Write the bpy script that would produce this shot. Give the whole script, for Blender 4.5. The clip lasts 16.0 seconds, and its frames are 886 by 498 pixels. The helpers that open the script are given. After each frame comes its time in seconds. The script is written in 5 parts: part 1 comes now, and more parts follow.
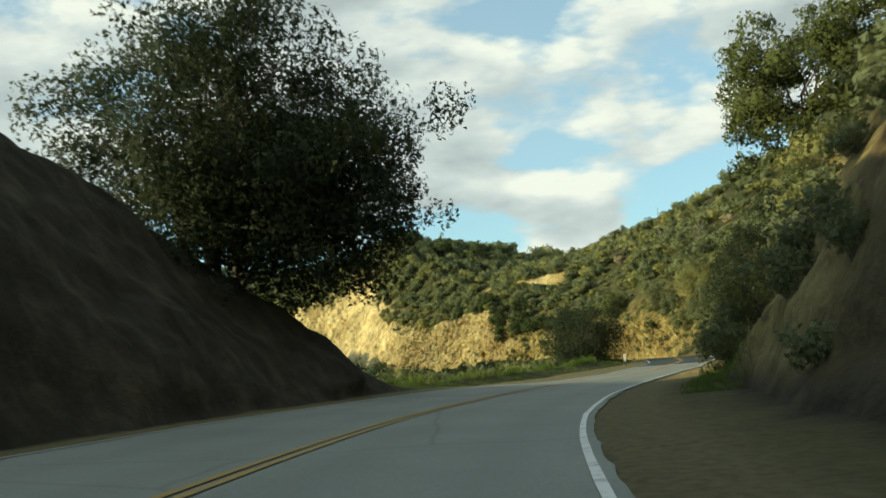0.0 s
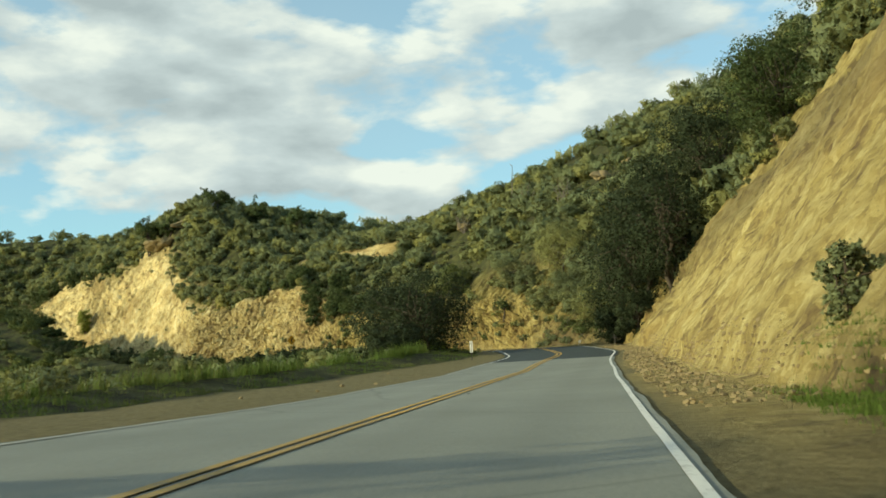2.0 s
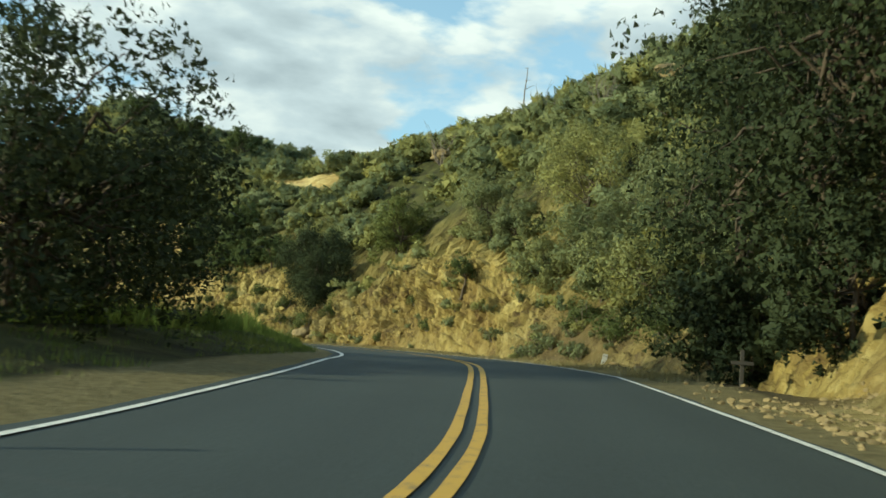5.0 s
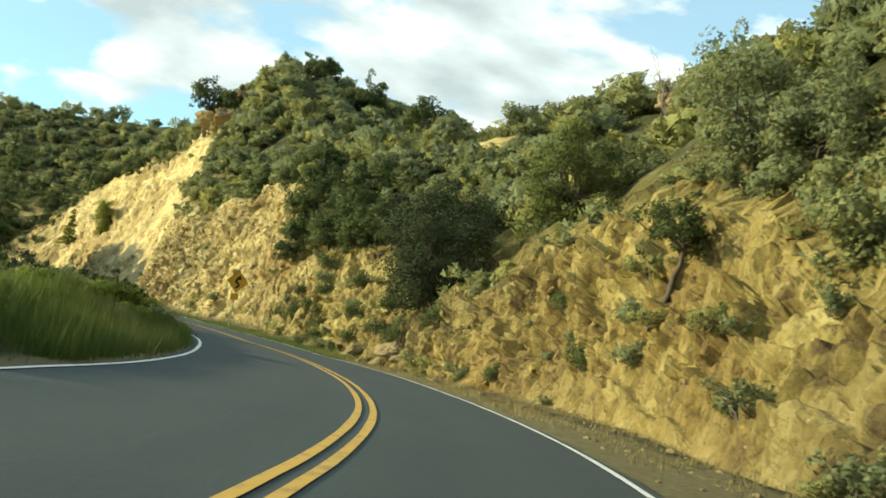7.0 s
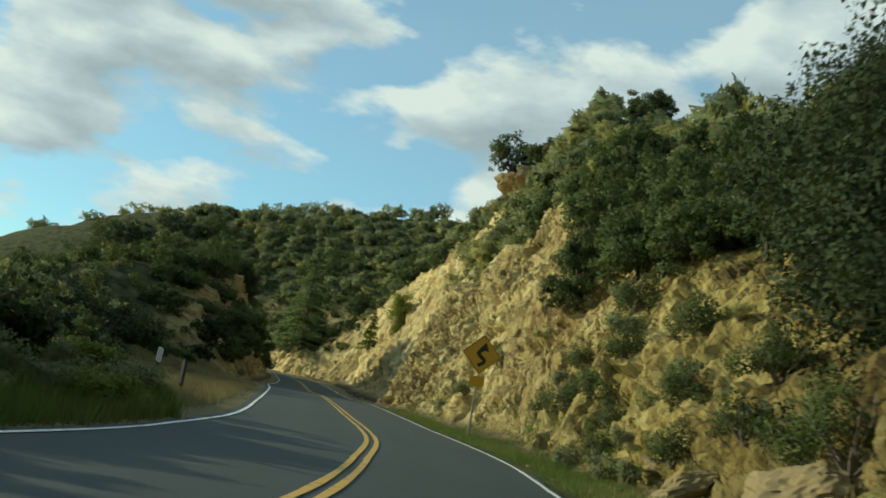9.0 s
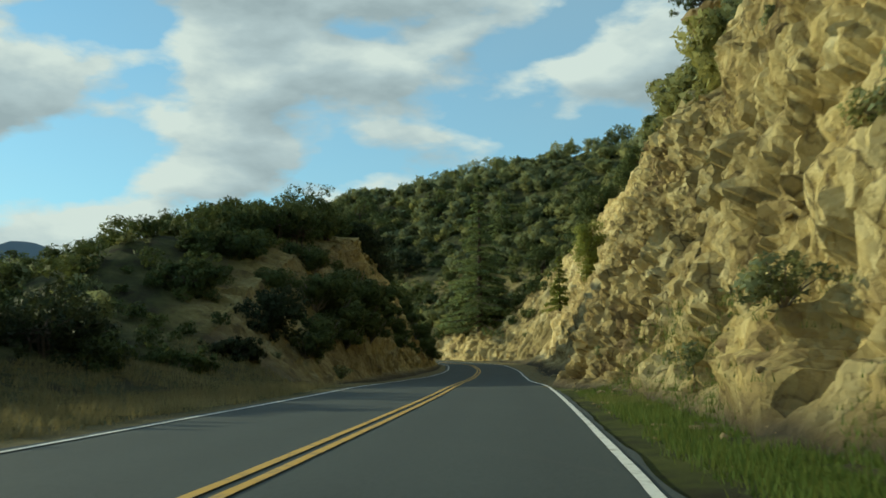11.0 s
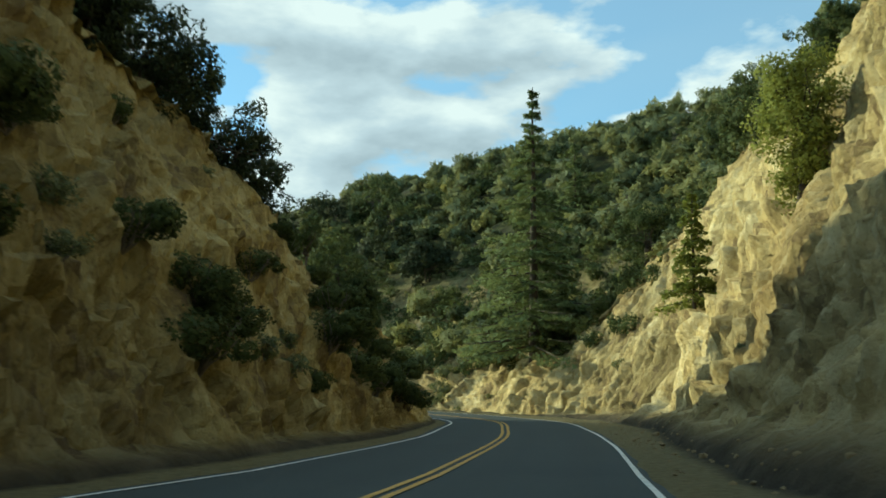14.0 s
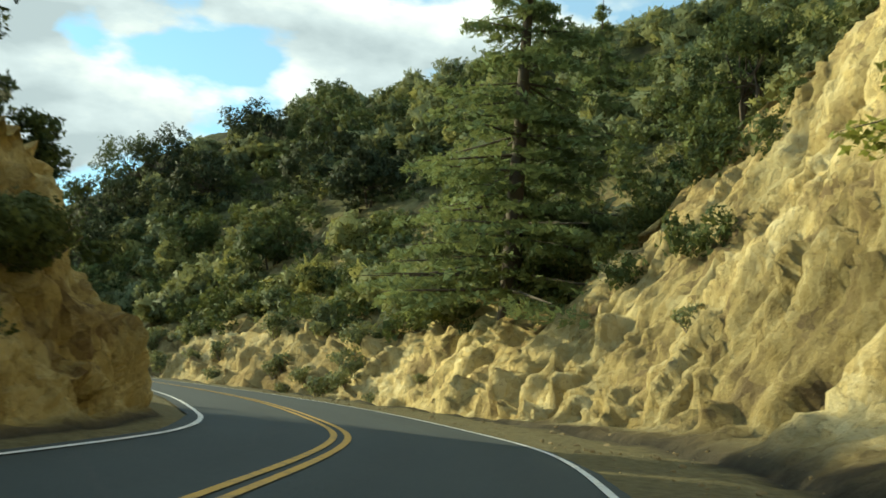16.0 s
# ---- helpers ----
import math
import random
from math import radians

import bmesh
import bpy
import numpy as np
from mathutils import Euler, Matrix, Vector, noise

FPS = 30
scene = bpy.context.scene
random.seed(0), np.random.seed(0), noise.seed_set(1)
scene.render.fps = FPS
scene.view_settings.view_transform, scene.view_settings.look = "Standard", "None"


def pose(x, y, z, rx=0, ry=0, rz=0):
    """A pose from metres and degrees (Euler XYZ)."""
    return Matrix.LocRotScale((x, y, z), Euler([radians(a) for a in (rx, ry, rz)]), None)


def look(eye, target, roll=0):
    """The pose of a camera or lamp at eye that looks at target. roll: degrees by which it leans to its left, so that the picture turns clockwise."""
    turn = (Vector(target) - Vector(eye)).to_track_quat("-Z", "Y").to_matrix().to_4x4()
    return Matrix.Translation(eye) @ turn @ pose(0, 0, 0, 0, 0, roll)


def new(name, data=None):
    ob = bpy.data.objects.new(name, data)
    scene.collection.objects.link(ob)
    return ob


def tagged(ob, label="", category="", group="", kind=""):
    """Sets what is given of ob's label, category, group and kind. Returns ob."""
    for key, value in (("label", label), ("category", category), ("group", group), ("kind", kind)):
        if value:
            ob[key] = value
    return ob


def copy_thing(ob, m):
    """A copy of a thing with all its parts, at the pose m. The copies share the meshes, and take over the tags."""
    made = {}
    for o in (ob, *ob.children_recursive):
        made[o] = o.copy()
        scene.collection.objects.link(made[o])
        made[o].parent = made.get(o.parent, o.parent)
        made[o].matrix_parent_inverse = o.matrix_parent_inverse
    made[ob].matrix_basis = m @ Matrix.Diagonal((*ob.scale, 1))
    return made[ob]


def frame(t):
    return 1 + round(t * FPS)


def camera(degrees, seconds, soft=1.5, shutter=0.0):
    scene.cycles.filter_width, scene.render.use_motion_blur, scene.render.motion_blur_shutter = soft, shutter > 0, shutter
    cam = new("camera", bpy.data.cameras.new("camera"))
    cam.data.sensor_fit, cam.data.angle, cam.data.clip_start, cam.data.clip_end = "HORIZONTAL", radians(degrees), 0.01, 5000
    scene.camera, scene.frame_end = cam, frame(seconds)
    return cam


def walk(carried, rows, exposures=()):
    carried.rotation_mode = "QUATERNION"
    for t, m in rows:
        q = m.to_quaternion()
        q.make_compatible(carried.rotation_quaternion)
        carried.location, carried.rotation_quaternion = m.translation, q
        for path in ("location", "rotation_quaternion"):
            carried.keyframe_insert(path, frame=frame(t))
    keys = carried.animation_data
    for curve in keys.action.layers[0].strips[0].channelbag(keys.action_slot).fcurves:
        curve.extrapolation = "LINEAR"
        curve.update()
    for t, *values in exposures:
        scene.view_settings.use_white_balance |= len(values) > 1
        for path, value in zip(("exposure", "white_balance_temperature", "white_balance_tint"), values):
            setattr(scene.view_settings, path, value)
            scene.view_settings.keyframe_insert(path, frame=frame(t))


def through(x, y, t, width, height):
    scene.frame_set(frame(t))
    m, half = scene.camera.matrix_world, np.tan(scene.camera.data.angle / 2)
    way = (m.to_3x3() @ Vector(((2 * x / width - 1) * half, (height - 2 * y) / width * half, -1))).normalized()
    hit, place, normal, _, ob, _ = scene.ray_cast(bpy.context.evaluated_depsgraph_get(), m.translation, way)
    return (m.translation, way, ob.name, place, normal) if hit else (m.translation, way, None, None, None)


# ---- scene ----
cam = camera(47.1, 16.0, soft=1.6, shutter=0.15)
PATH = [
    (0, (-0.217, 2.081, 1.273), (-0.184, 4.067, 1.509), -4.7),
    (0.5, (0.72, 11.178, 1.337), (0.826, 13.164, 1.548), -3.9),
    (1, (1.957, 20.049, 1.258), (2.182, 22.029, 1.432), -4.1),
    (1.5, (3.612, 28.61, 1.19), (3.908, 30.58, 1.365), -4.2),
    (2, (5.715, 36.914, 1.146), (6.053, 38.876, 1.338), -3.6),
    (2.5, (8.095, 45.236, 1.183), (8.424, 47.201, 1.366), -2.8),
    (3, (10.641, 53.635, 1.093), (10.865, 55.61, 1.31), -1.7),
    (3.5, (13.189, 62.031, 1.042), (13.418, 64.006, 1.262), -0.4),
    (4, (15.687, 70.33, 1.006), (15.971, 72.302, 1.181), 2.4),
    (4.2, (16.697, 73.579, 0.991), (17.001, 75.548, 1.156), 3.3),
    (6.3, (25.368, 107.486, 1.542), (25.468, 109.473, 1.748), 7.5),
    (6.5, (25.844, 110.689, 1.559), (25.873, 112.679, 1.754), 9.0),
    (7, (26.664, 118.558, 1.508), (26.483, 120.54, 1.703), 10.5),
    (7.5, (26.822, 126.274, 1.451), (26.509, 128.24, 1.646), 8.6),
    (8, (26.088, 133.855, 1.411), (25.597, 135.779, 1.645), 8.6),
    (8.5, (24.532, 141.298, 1.39), (23.87, 143.167, 1.655), 9.4),
    (9, (22.447, 148.49, 1.348), (21.58, 150.267, 1.65), 10.3),
    (9.5, (19.771, 155.485, 1.322), (18.781, 157.196, 1.626), 8.6),
    (10, (16.738, 162.337, 1.252), (15.686, 164.025, 1.463), 5.8),
    (10.2, (15.261, 165.162, 1.255), (14.188, 166.838, 1.456), 3.8),
    (12.3, (-2.405, 195.759, 1.497), (-3.679, 197.272, 1.792), -3.2),
    (12.5, (-4.357, 198.56, 1.525), (-5.634, 200.07, 1.824), -3.3),
    (13, (-9.482, 205.793, 1.594), (-10.753, 207.299, 1.934), -1.6),
    (13.5, (-14.586, 213.359, 1.547), (-15.866, 214.859, 1.885), -0.5),
    (14, (-19.508, 220.619, 1.539), (-20.81, 222.1, 1.874), 0.5),
    (14.5, (-24.115, 227.415, 1.539), (-25.413, 228.894, 1.899), 2.9),
    (15, (-28.596, 234.07, 1.637), (-29.891, 235.555, 1.984), 2.6),
    (15.5, (-33.081, 240.855, 1.797), (-34.386, 242.33, 2.145), 3.2),
    (16, (-37.573, 247.201, 1.967), (-38.89, 248.671, 2.291), 4.4),
]
walk(cam, [(t, look(eye, target, roll)) for t, eye, target, roll in PATH], exposures=[(0, 0.1, 6800, -5), (0.6, 0.1, 7200, -2), (1.2, 0.2, 7100, -3), (2.2, 0.02, 6500, -7), (3, -0.05, 6150, -10), (4.2, -0.05, 5950, -11), (6.3, 0.6, 6700, -5), (7.5, 0.55, 6650, -6), (8.5, 0.05, 6150, -10), (10, -0.3, 6250, -10), (12.3, -0.1, 5850, -12), (13.5, 0.05, 5750, -12), (15, 0.2, 6100, -10), (16, 0.42, 6500, -8)])
#CAMEND

# ---------------------------------------------------------------- light
SUN_AZ, SUN_EL = radians(257), radians(15)   # clockwise from +y, above the horizon
sun_way = Vector((math.sin(SUN_AZ) * math.cos(SUN_EL), math.cos(SUN_AZ) * math.cos(SUN_EL), math.sin(SUN_EL)))
sun = new("sun", bpy.data.lights.new("sun", "SUN"))
sun.data.energy, sun.data.angle, sun.data.color = 5.0, radians(0.6), (1.0, 0.86, 0.58)
sun.matrix_world = look(sun_way * 200, (0, 0, 0))


def nodes_of(owner):
    owner.use_nodes = True
    tree = owner.node_tree
    tree.nodes.clear()
    return tree


class Net:
    """Short forms for building a node tree."""

    def __init__(self, tree):
        self.tree = tree

    def add(self, kind, inputs=None, operation="", clamp=False, feature="", attribute=""):
        node = self.tree.nodes.new(kind)
        if operation:
            node.operation = operation
        if clamp:
            node.use_clamp = True
        if feature:
            node.feature = feature
        if attribute:
            node.attribute_name = attribute
        for name, v in (inputs or {}).items():
            if isinstance(v, bpy.types.NodeSocket):
                self.tree.links.new(v, node.inputs[name])
            else:
                node.inputs[name].default_value = v
        return node

    def math(self, op, a, b=0.0, clamp=False):
        return self.add("ShaderNodeMath", operation=op, clamp=clamp, inputs={0: a, 1: b}).outputs[0]

    def noise(self, vec, scale, detail=4.0, rough=0.55, dist=0.0):
        return self.add("ShaderNodeTexNoise", inputs={"Vector": vec, "Scale": scale, "Detail": detail, "Roughness": rough, "Distortion": dist}).outputs["Fac"]

    def ramp(self, fac, *stops):
        node = self.add("ShaderNodeValToRGB", inputs={"Fac": fac})
        el = node.color_ramp.elements
        while len(el) < len(stops):
            el.new(0.5)
        for e, (pos, col) in zip(el, stops):
            e.position = pos
            e.color = (*col, 1) if not isinstance(col, (int, float)) else (col, col, col, 1)
        return node.outputs["Color"]

    def mix(self, fac, a, b, blend="MIX"):
        node = self.add("ShaderNodeMix")
        node.data_type, node.blend_type = "RGBA", blend
        for sock, v in ((node.inputs[0], fac), (node.inputs[6], a), (node.inputs[7], b)):
            if isinstance(v, bpy.types.NodeSocket):
                self.tree.links.new(v, sock)
            else:
                sock.default_value = v if isinstance(v, (int, float)) and sock == node.inputs[0] else (*v, 1) if len(v) == 3 else v
        return node.outputs[2]


world = bpy.data.worlds.new("world")
scene.world = world
net = Net(nodes_of(world))
sky = net.add("ShaderNodeTexSky")
sky.sky_type, sky.sun_disc, sky.sun_elevation, sky.sun_rotation = "NISHITA", False, SUN_EL, SUN_AZ
sky.altitude, sky.air_density, sky.dust_density, sky.ozone_density = 600.0, 1.0, 0.6, 2.0
way = net.add("ShaderNodeTexCoord").outputs["Generated"]
xyz = net.add("ShaderNodeSeparateXYZ", inputs={0: way}).outputs
flat = net.add("ShaderNodeVectorMath", operation="MULTIPLY", inputs={0: way, 1: (1.0, 1.0, 2.3)}).outputs[0]
high = net.add("ShaderNodeVectorMath", operation="ADD", inputs={0: flat, 1: (-0.02, -0.01, 0.055)}).outputs[0]
banks = net.noise(flat, 1.7, 2.0, 0.5)


def puffs(where):
    return net.math("ADD", net.math("MULTIPLY", net.noise(where, 6.4, 9.0, 0.5, 0.08), 0.62), net.math("MULTIPLY", banks, 0.44))


west = net.math("MULTIPLY", net.math("MULTIPLY", net.math("SUBTRACT", net.math("MULTIPLY", xyz[0], -1.0), 0.45), 3.0, True), 0.045)
puff, lit = net.math("ADD", puffs(flat), west), net.math("ADD", puffs(high), west)
cover = net.ramp(puff, (0.535, 0.0), (0.585, 1.0))
shade = net.math("SUBTRACT", puff, lit)
tone = net.ramp(net.math("ADD", net.math("MULTIPLY", shade, 5.0), net.math("SUBTRACT", 2.05, net.math("MULTIPLY", puff, 2.5))), (0.1, (3.8, 4.2, 4.6)), (0.5, (5.2, 5.6, 6.0)), (0.9, (7.6, 7.6, 7.4)))
wisps = net.math("MULTIPLY", net.noise(flat, 0.8, 5.0, 0.6, 0.3), 0.75)
veiled = net.mix(wisps, net.mix(1.0, sky.outputs[0], (1.2, 1.72, 1.86), "MULTIPLY"), (5.0, 5.8, 6.2))
net.add("ShaderNodeOutputWorld", inputs={0: net.add("ShaderNodeBackground", inputs={"Color": net.mix(cover, veiled, tone), "Strength": 0.115}).outputs[0]})


# ---------------------------------------------------------------- materials
def material(name):
    m = bpy.data.materials.new(name)
    n = Net(nodes_of(m))
    n.place = n.add("ShaderNodeNewGeometry").outputs["Position"]
    return m, n


def finish(n, colour, rough, bump=None, strength=0.4, distance=0.05, **more):
    inputs = {"Base Color": colour, "Roughness": rough, **more}
    if bump is not None:
        inputs["Normal"] = n.add("ShaderNodeBump", inputs={"Height": bump, "Strength": strength, "Distance": distance}).outputs[0]
    n.add("ShaderNodeOutputMaterial", inputs={0: n.add("ShaderNodeBsdfPrincipled", inputs=inputs).outputs[0]})


def attribute(n, name):
    return n.add("ShaderNodeAttribute", attribute=name).outputs["Fac"]


def earth_material():
    m, n = material("earth")
    rock, pale, green, road, hard = [attribute(n, k) for k in ("rock", "pale", "green", "gravel", "hard")]
    sand = attribute(n, "sand")
    big, mid, fine = n.noise(n.place, 0.10, 5), n.noise(n.place, 0.8, 8, 0.65), n.noise(n.place, 7.0, 7, 0.7)
    bend = n.add("ShaderNodeTexNoise", inputs={"Vector": n.place, "Scale": 1.1, "Detail": 4.0}).outputs["Color"]
    bent = n.add("ShaderNodeVectorMath", operation="ADD", inputs={0: n.add("ShaderNodeVectorMath", operation="MULTIPLY", inputs={0: n.place, 1: (1.0, 1.0, 0.75)}).outputs[0], 1: n.add("ShaderNodeVectorMath", operation="MULTIPLY", inputs={0: bend, 1: (0.9, 0.9, 0.9)}).outputs[0]}).outputs[0]
    blocks = n.add("ShaderNodeTexVoronoi", feature="F1", inputs={"Vector": bent, "Scale": 1.35})
    chips = n.add("ShaderNodeTexVoronoi", feature="F1", inputs={"Vector": bent, "Scale": 4.3})
    per_block = n.add("ShaderNodeSeparateXYZ", inputs={0: blocks.outputs["Color"]}).outputs[0]
    per_chip = n.add("ShaderNodeSeparateXYZ", inputs={0: chips.outputs["Color"]}).outputs[0]
    strata = n.math("ADD", n.math("MULTIPLY", n.noise(n.place, 0.5, 9, 0.66, 0.3), 0.72), n.math("ADD", n.math("MULTIPLY", per_block, 0.14), n.math("MULTIPLY", per_chip, 0.14)))
    ochre = n.ramp(strata, (0.32, (0.125, 0.085, 0.042)), (0.48, (0.318, 0.246, 0.082)), (0.68, (0.52, 0.430, 0.180)))
    cream = n.ramp(strata, (0.32, (0.29, 0.21, 0.105)), (0.48, (0.65, 0.505, 0.225)), (0.68, (0.82, 0.70, 0.40)))
    stone = n.mix(pale, ochre, cream)
    stone = n.mix(n.ramp(big, (0.50, 0.0), (0.66, 0.55)), stone, (0.28, 0.18, 0.06))
    stone = n.mix(n.ramp(fine, (0.32, 0.55), (0.44, 0.0)), stone, (0.13, 0.088, 0.040))
    smooth_stone = stone
    joint = n.add("ShaderNodeTexVoronoi", feature="DISTANCE_TO_EDGE", inputs={"Vector": bent, "Scale": 1.35}).outputs["Distance"]
    stone = n.mix(n.math("MULTIPLY", n.ramp(joint, (0.0, 0.8), (0.055, 0.0)), n.ramp(n.noise(n.place, 0.7, 3), (0.42, 0.0), (0.56, 1.0))), stone, (0.075, 0.052, 0.028))
    stone = n.mix(n.math("MULTIPLY", hard, 1.0, True), smooth_stone, stone)
    # brown soil, painted near black to carry the shade of the banks
    shaded_soil = n.ramp(mid, (0.3, (0.024, 0.021, 0.014)), (0.52, (0.054, 0.046, 0.032)), (0.72, (0.105, 0.088, 0.058)))
    grass = n.ramp(mid, (0.3, (0.030, 0.040, 0.012)), (0.55, (0.070, 0.082, 0.022)), (0.75, (0.13, 0.125, 0.042)))
    grit = n.ramp(n.noise(n.place, 6.0, 6, 0.7), (0.3, (0.110, 0.094, 0.048)), (0.7, (0.245, 0.212, 0.112)))
    patch = n.math("MULTIPLY", green, n.ramp(mid, (0.36, 0.2), (0.50, 1.0)))
    col = n.mix(patch, shaded_soil, grass)
    col = n.mix(road, col, grit)
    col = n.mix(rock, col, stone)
    broken = n.math("ADD", n.math("MULTIPLY", n.math("SUBTRACT", per_block, blocks.outputs["Distance"]), 0.9), n.math("MULTIPLY", n.math("SUBTRACT", per_chip, chips.outputs["Distance"]), 0.38))
    relief = n.math("ADD", n.math("MULTIPLY", mid, 0.35), n.math("ADD", n.math("MULTIPLY", fine, 0.36), n.math("MULTIPLY", n.math("MULTIPLY", broken, n.math("ADD", 0.06, n.math("MULTIPLY", hard, 0.5))), n.math("MULTIPLY", rock, n.math("ADD", 0.35, n.math("MULTIPLY", n.noise(n.place, 0.12, 2), 1.0))))))
    streaks = n.noise(n.add("ShaderNodeVectorMath", operation="MULTIPLY", inputs={0: n.place, 1: (1.0, 1.0, 0.28)}).outputs[0], 2.6, 7, 0.62, 0.4)
    relief = n.math("ADD", relief, n.math("MULTIPLY", n.math("MULTIPLY", streaks, rock), n.math("SUBTRACT", n.math("SUBTRACT", 0.75, n.math("MULTIPLY", sand, 0.6)), n.math("MULTIPLY", hard, 0.5))))
    finish(n, col, 0.95, relief, 0.95, 0.30, **{"Specular IOR Level": 0.12})
    return m


def asphalt_material(name, low, top):
    m, n = material(name)
    big, grit = n.noise(n.place, 0.25, 4, 0.6), n.noise(n.place, 28.0, 4, 0.7)
    wear = attribute(n, "wheel")
    col = n.ramp(big, (0.3, low), (0.7, top))
    col = n.mix(n.ramp(grit, (0.35, 0.35), (0.65, 0.0)), col, (0.036, 0.052, 0.052))
    col = n.mix(n.math("MULTIPLY", wear, 0.3), col, tuple(c * 0.72 for c in low))
    seam = n.add("ShaderNodeTexVoronoi", feature="DISTANCE_TO_EDGE", inputs={"Vector": n.mix(0.25, n.place, n.add("ShaderNodeTexNoise", inputs={"Vector": n.place, "Scale": 0.5, "Detail": 5.0}).outputs["Color"]), "Scale": 0.16}).outputs["Distance"]
    col = n.mix(n.ramp(seam, (0.0, 0.3), (0.006, 0.0)), col, (0.05, 0.05, 0.05))
    finish(n, col, n.ramp(grit, (0.3, 0.75), (0.7, 0.9)), grit, 0.35, 0.012)
    return m


def paint_material(name, light, worn):
    m, n = material(name)
    chip = n.noise(n.place, 5.0, 6, 0.7)
    col = n.mix(n.ramp(chip, (0.34, 0.9), (0.48, 0.0)), light, worn)
    finish(n, col, 0.7, n.noise(n.place, 40, 3), 0.3, 0.006)
    return m


def leaf_material(name, dark, light, warm, through=0.25, grain=0.0, open_=0.46):
    m, n = material(name)
    tint, one = attribute(n, "tint"), n.add("ShaderNodeNewGeometry").outputs["Random Per Island"]
    col = n.mix(n.math("ADD", n.math("MULTIPLY", one, 0.6), 0.2), dark, light)
    col = n.mix(n.ramp(tint, (0.55, 0.0), (1.0, 0.75)), col, warm)
    col = n.mix(n.ramp(n.noise(n.place, 0.25, 3), (0.35, 0.35), (0.6, 0.0)), col, dark)
    shader = n.add("ShaderNodeBsdfPrincipled", inputs={"Base Color": col, "Roughness": 0.7, "Specular IOR Level": 0.12}).outputs[0]
    glow = n.add("ShaderNodeBsdfTranslucent", inputs={"Color": n.mix(0.5, col, warm)}).outputs[0]
    both = n.add("ShaderNodeMixShader", inputs={0: through, 1: shader, 2: glow}).outputs[0]
    if grain:
        gaps = n.ramp(n.noise(n.place, grain, 2.0, 0.6), (open_ - 0.015, 1.0), (open_ + 0.015, 0.0))
        both = n.add("ShaderNodeMixShader", inputs={0: gaps, 1: both, 2: n.add("ShaderNodeBsdfTransparent").outputs[0]}).outputs[0]
    n.add("ShaderNodeOutputMaterial", inputs={0: both})
    return m


def plain_material(name, colour, rough=0.6, vary=0.25, scale=12.0, metal=0.0, bump=0.2):
    m, n = material(name)
    f = n.noise(n.place, scale, 5, 0.6)
    low = tuple(c * (1 - vary) for c in colour)
    finish(n, n.mix(f, low, colour), rough, f, bump, 0.02, **{"Metallic": metal})
    return m


EARTH = earth_material()
OLD_ASPHALT = asphalt_material("weathered_asphalt", (0.225, 0.235, 0.200), (0.300, 0.308, 0.265))
NEW_ASPHALT = asphalt_material("dark_asphalt", (0.018, 0.029, 0.030), (0.028, 0.041, 0.041))
WHITE = paint_material("white_paint", (0.72, 0.72, 0.68), (0.34, 0.33, 0.30))
YELLOW = paint_material("yellow_paint", (0.54, 0.325, 0.045), (0.22, 0.16, 0.07))
TAR = plain_material("tar", (0.045, 0.043, 0.04), 0.8, 0.3, 14)
CHAPARRAL = leaf_material("chaparral_leaf", (0.090, 0.118, 0.066), (0.240, 0.268, 0.140), (0.36, 0.335, 0.10), 0.32, 7.0)
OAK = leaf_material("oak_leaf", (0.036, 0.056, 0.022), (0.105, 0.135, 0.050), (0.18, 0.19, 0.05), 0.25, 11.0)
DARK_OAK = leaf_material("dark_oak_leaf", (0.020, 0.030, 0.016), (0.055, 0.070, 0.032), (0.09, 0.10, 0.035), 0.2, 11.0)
PINE = leaf_material("bright_needle", (0.085, 0.12, 0.022), (0.20, 0.24, 0.05), (0.30, 0.31, 0.07), 0.35)
NEEDLE = leaf_material("needle", (0.085, 0.125, 0.05), (0.21, 0.26, 0.105), (0.32, 0.34, 0.12), 0.3, 14.0)
STRAW = leaf_material("straw", (0.14, 0.12, 0.05), (0.30, 0.255, 0.125), (0.38, 0.32, 0.16), 0.3)
GRASS = leaf_material("grass_blade", (0.06, 0.105, 0.018), (0.13, 0.19, 0.04), (0.22, 0.22, 0.075), 0.35)
BARK = plain_material("bark", (0.10, 0.075, 0.052), 0.9, 0.5, 9.0, 0, 0.6)
GREYWOOD = plain_material("dead_wood", (0.22, 0.185, 0.15), 0.9, 0.4, 9.0, 0, 0.5)
ROCK = plain_material("loose_stone", (0.31, 0.235, 0.115), 0.92, 0.5, 3.0, 0, 0.8)
SIGN_YELLOW = plain_material("sign_yellow", (0.55, 0.30, 0.02), 0.45, 0.12, 2.0, 0, 0.03)
SIGN_BLACK = plain_material("sign_black", (0.012, 0.012, 0.012), 0.5, 0.2, 5.0, 0, 0.03)
GALV = plain_material("galvanised_steel", (0.33, 0.33, 0.32), 0.5, 0.25, 8.0, 0.6, 0.05)
POST_WHITE = plain_material("white_plastic", (0.74, 0.74, 0.71), 0.5, 0.12, 5.0, 0, 0.05)
POST_BROWN = plain_material("dark_post", (0.05, 0.045, 0.04), 0.7, 0.3, 9.0, 0, 0.1)
# aerial haze painted as a blue base colour
HAZE_BLUE = plain_material("hazed_mountain", (0.13, 0.17, 0.21), 1.0, 0.2, 0.004, 0, 0.0)


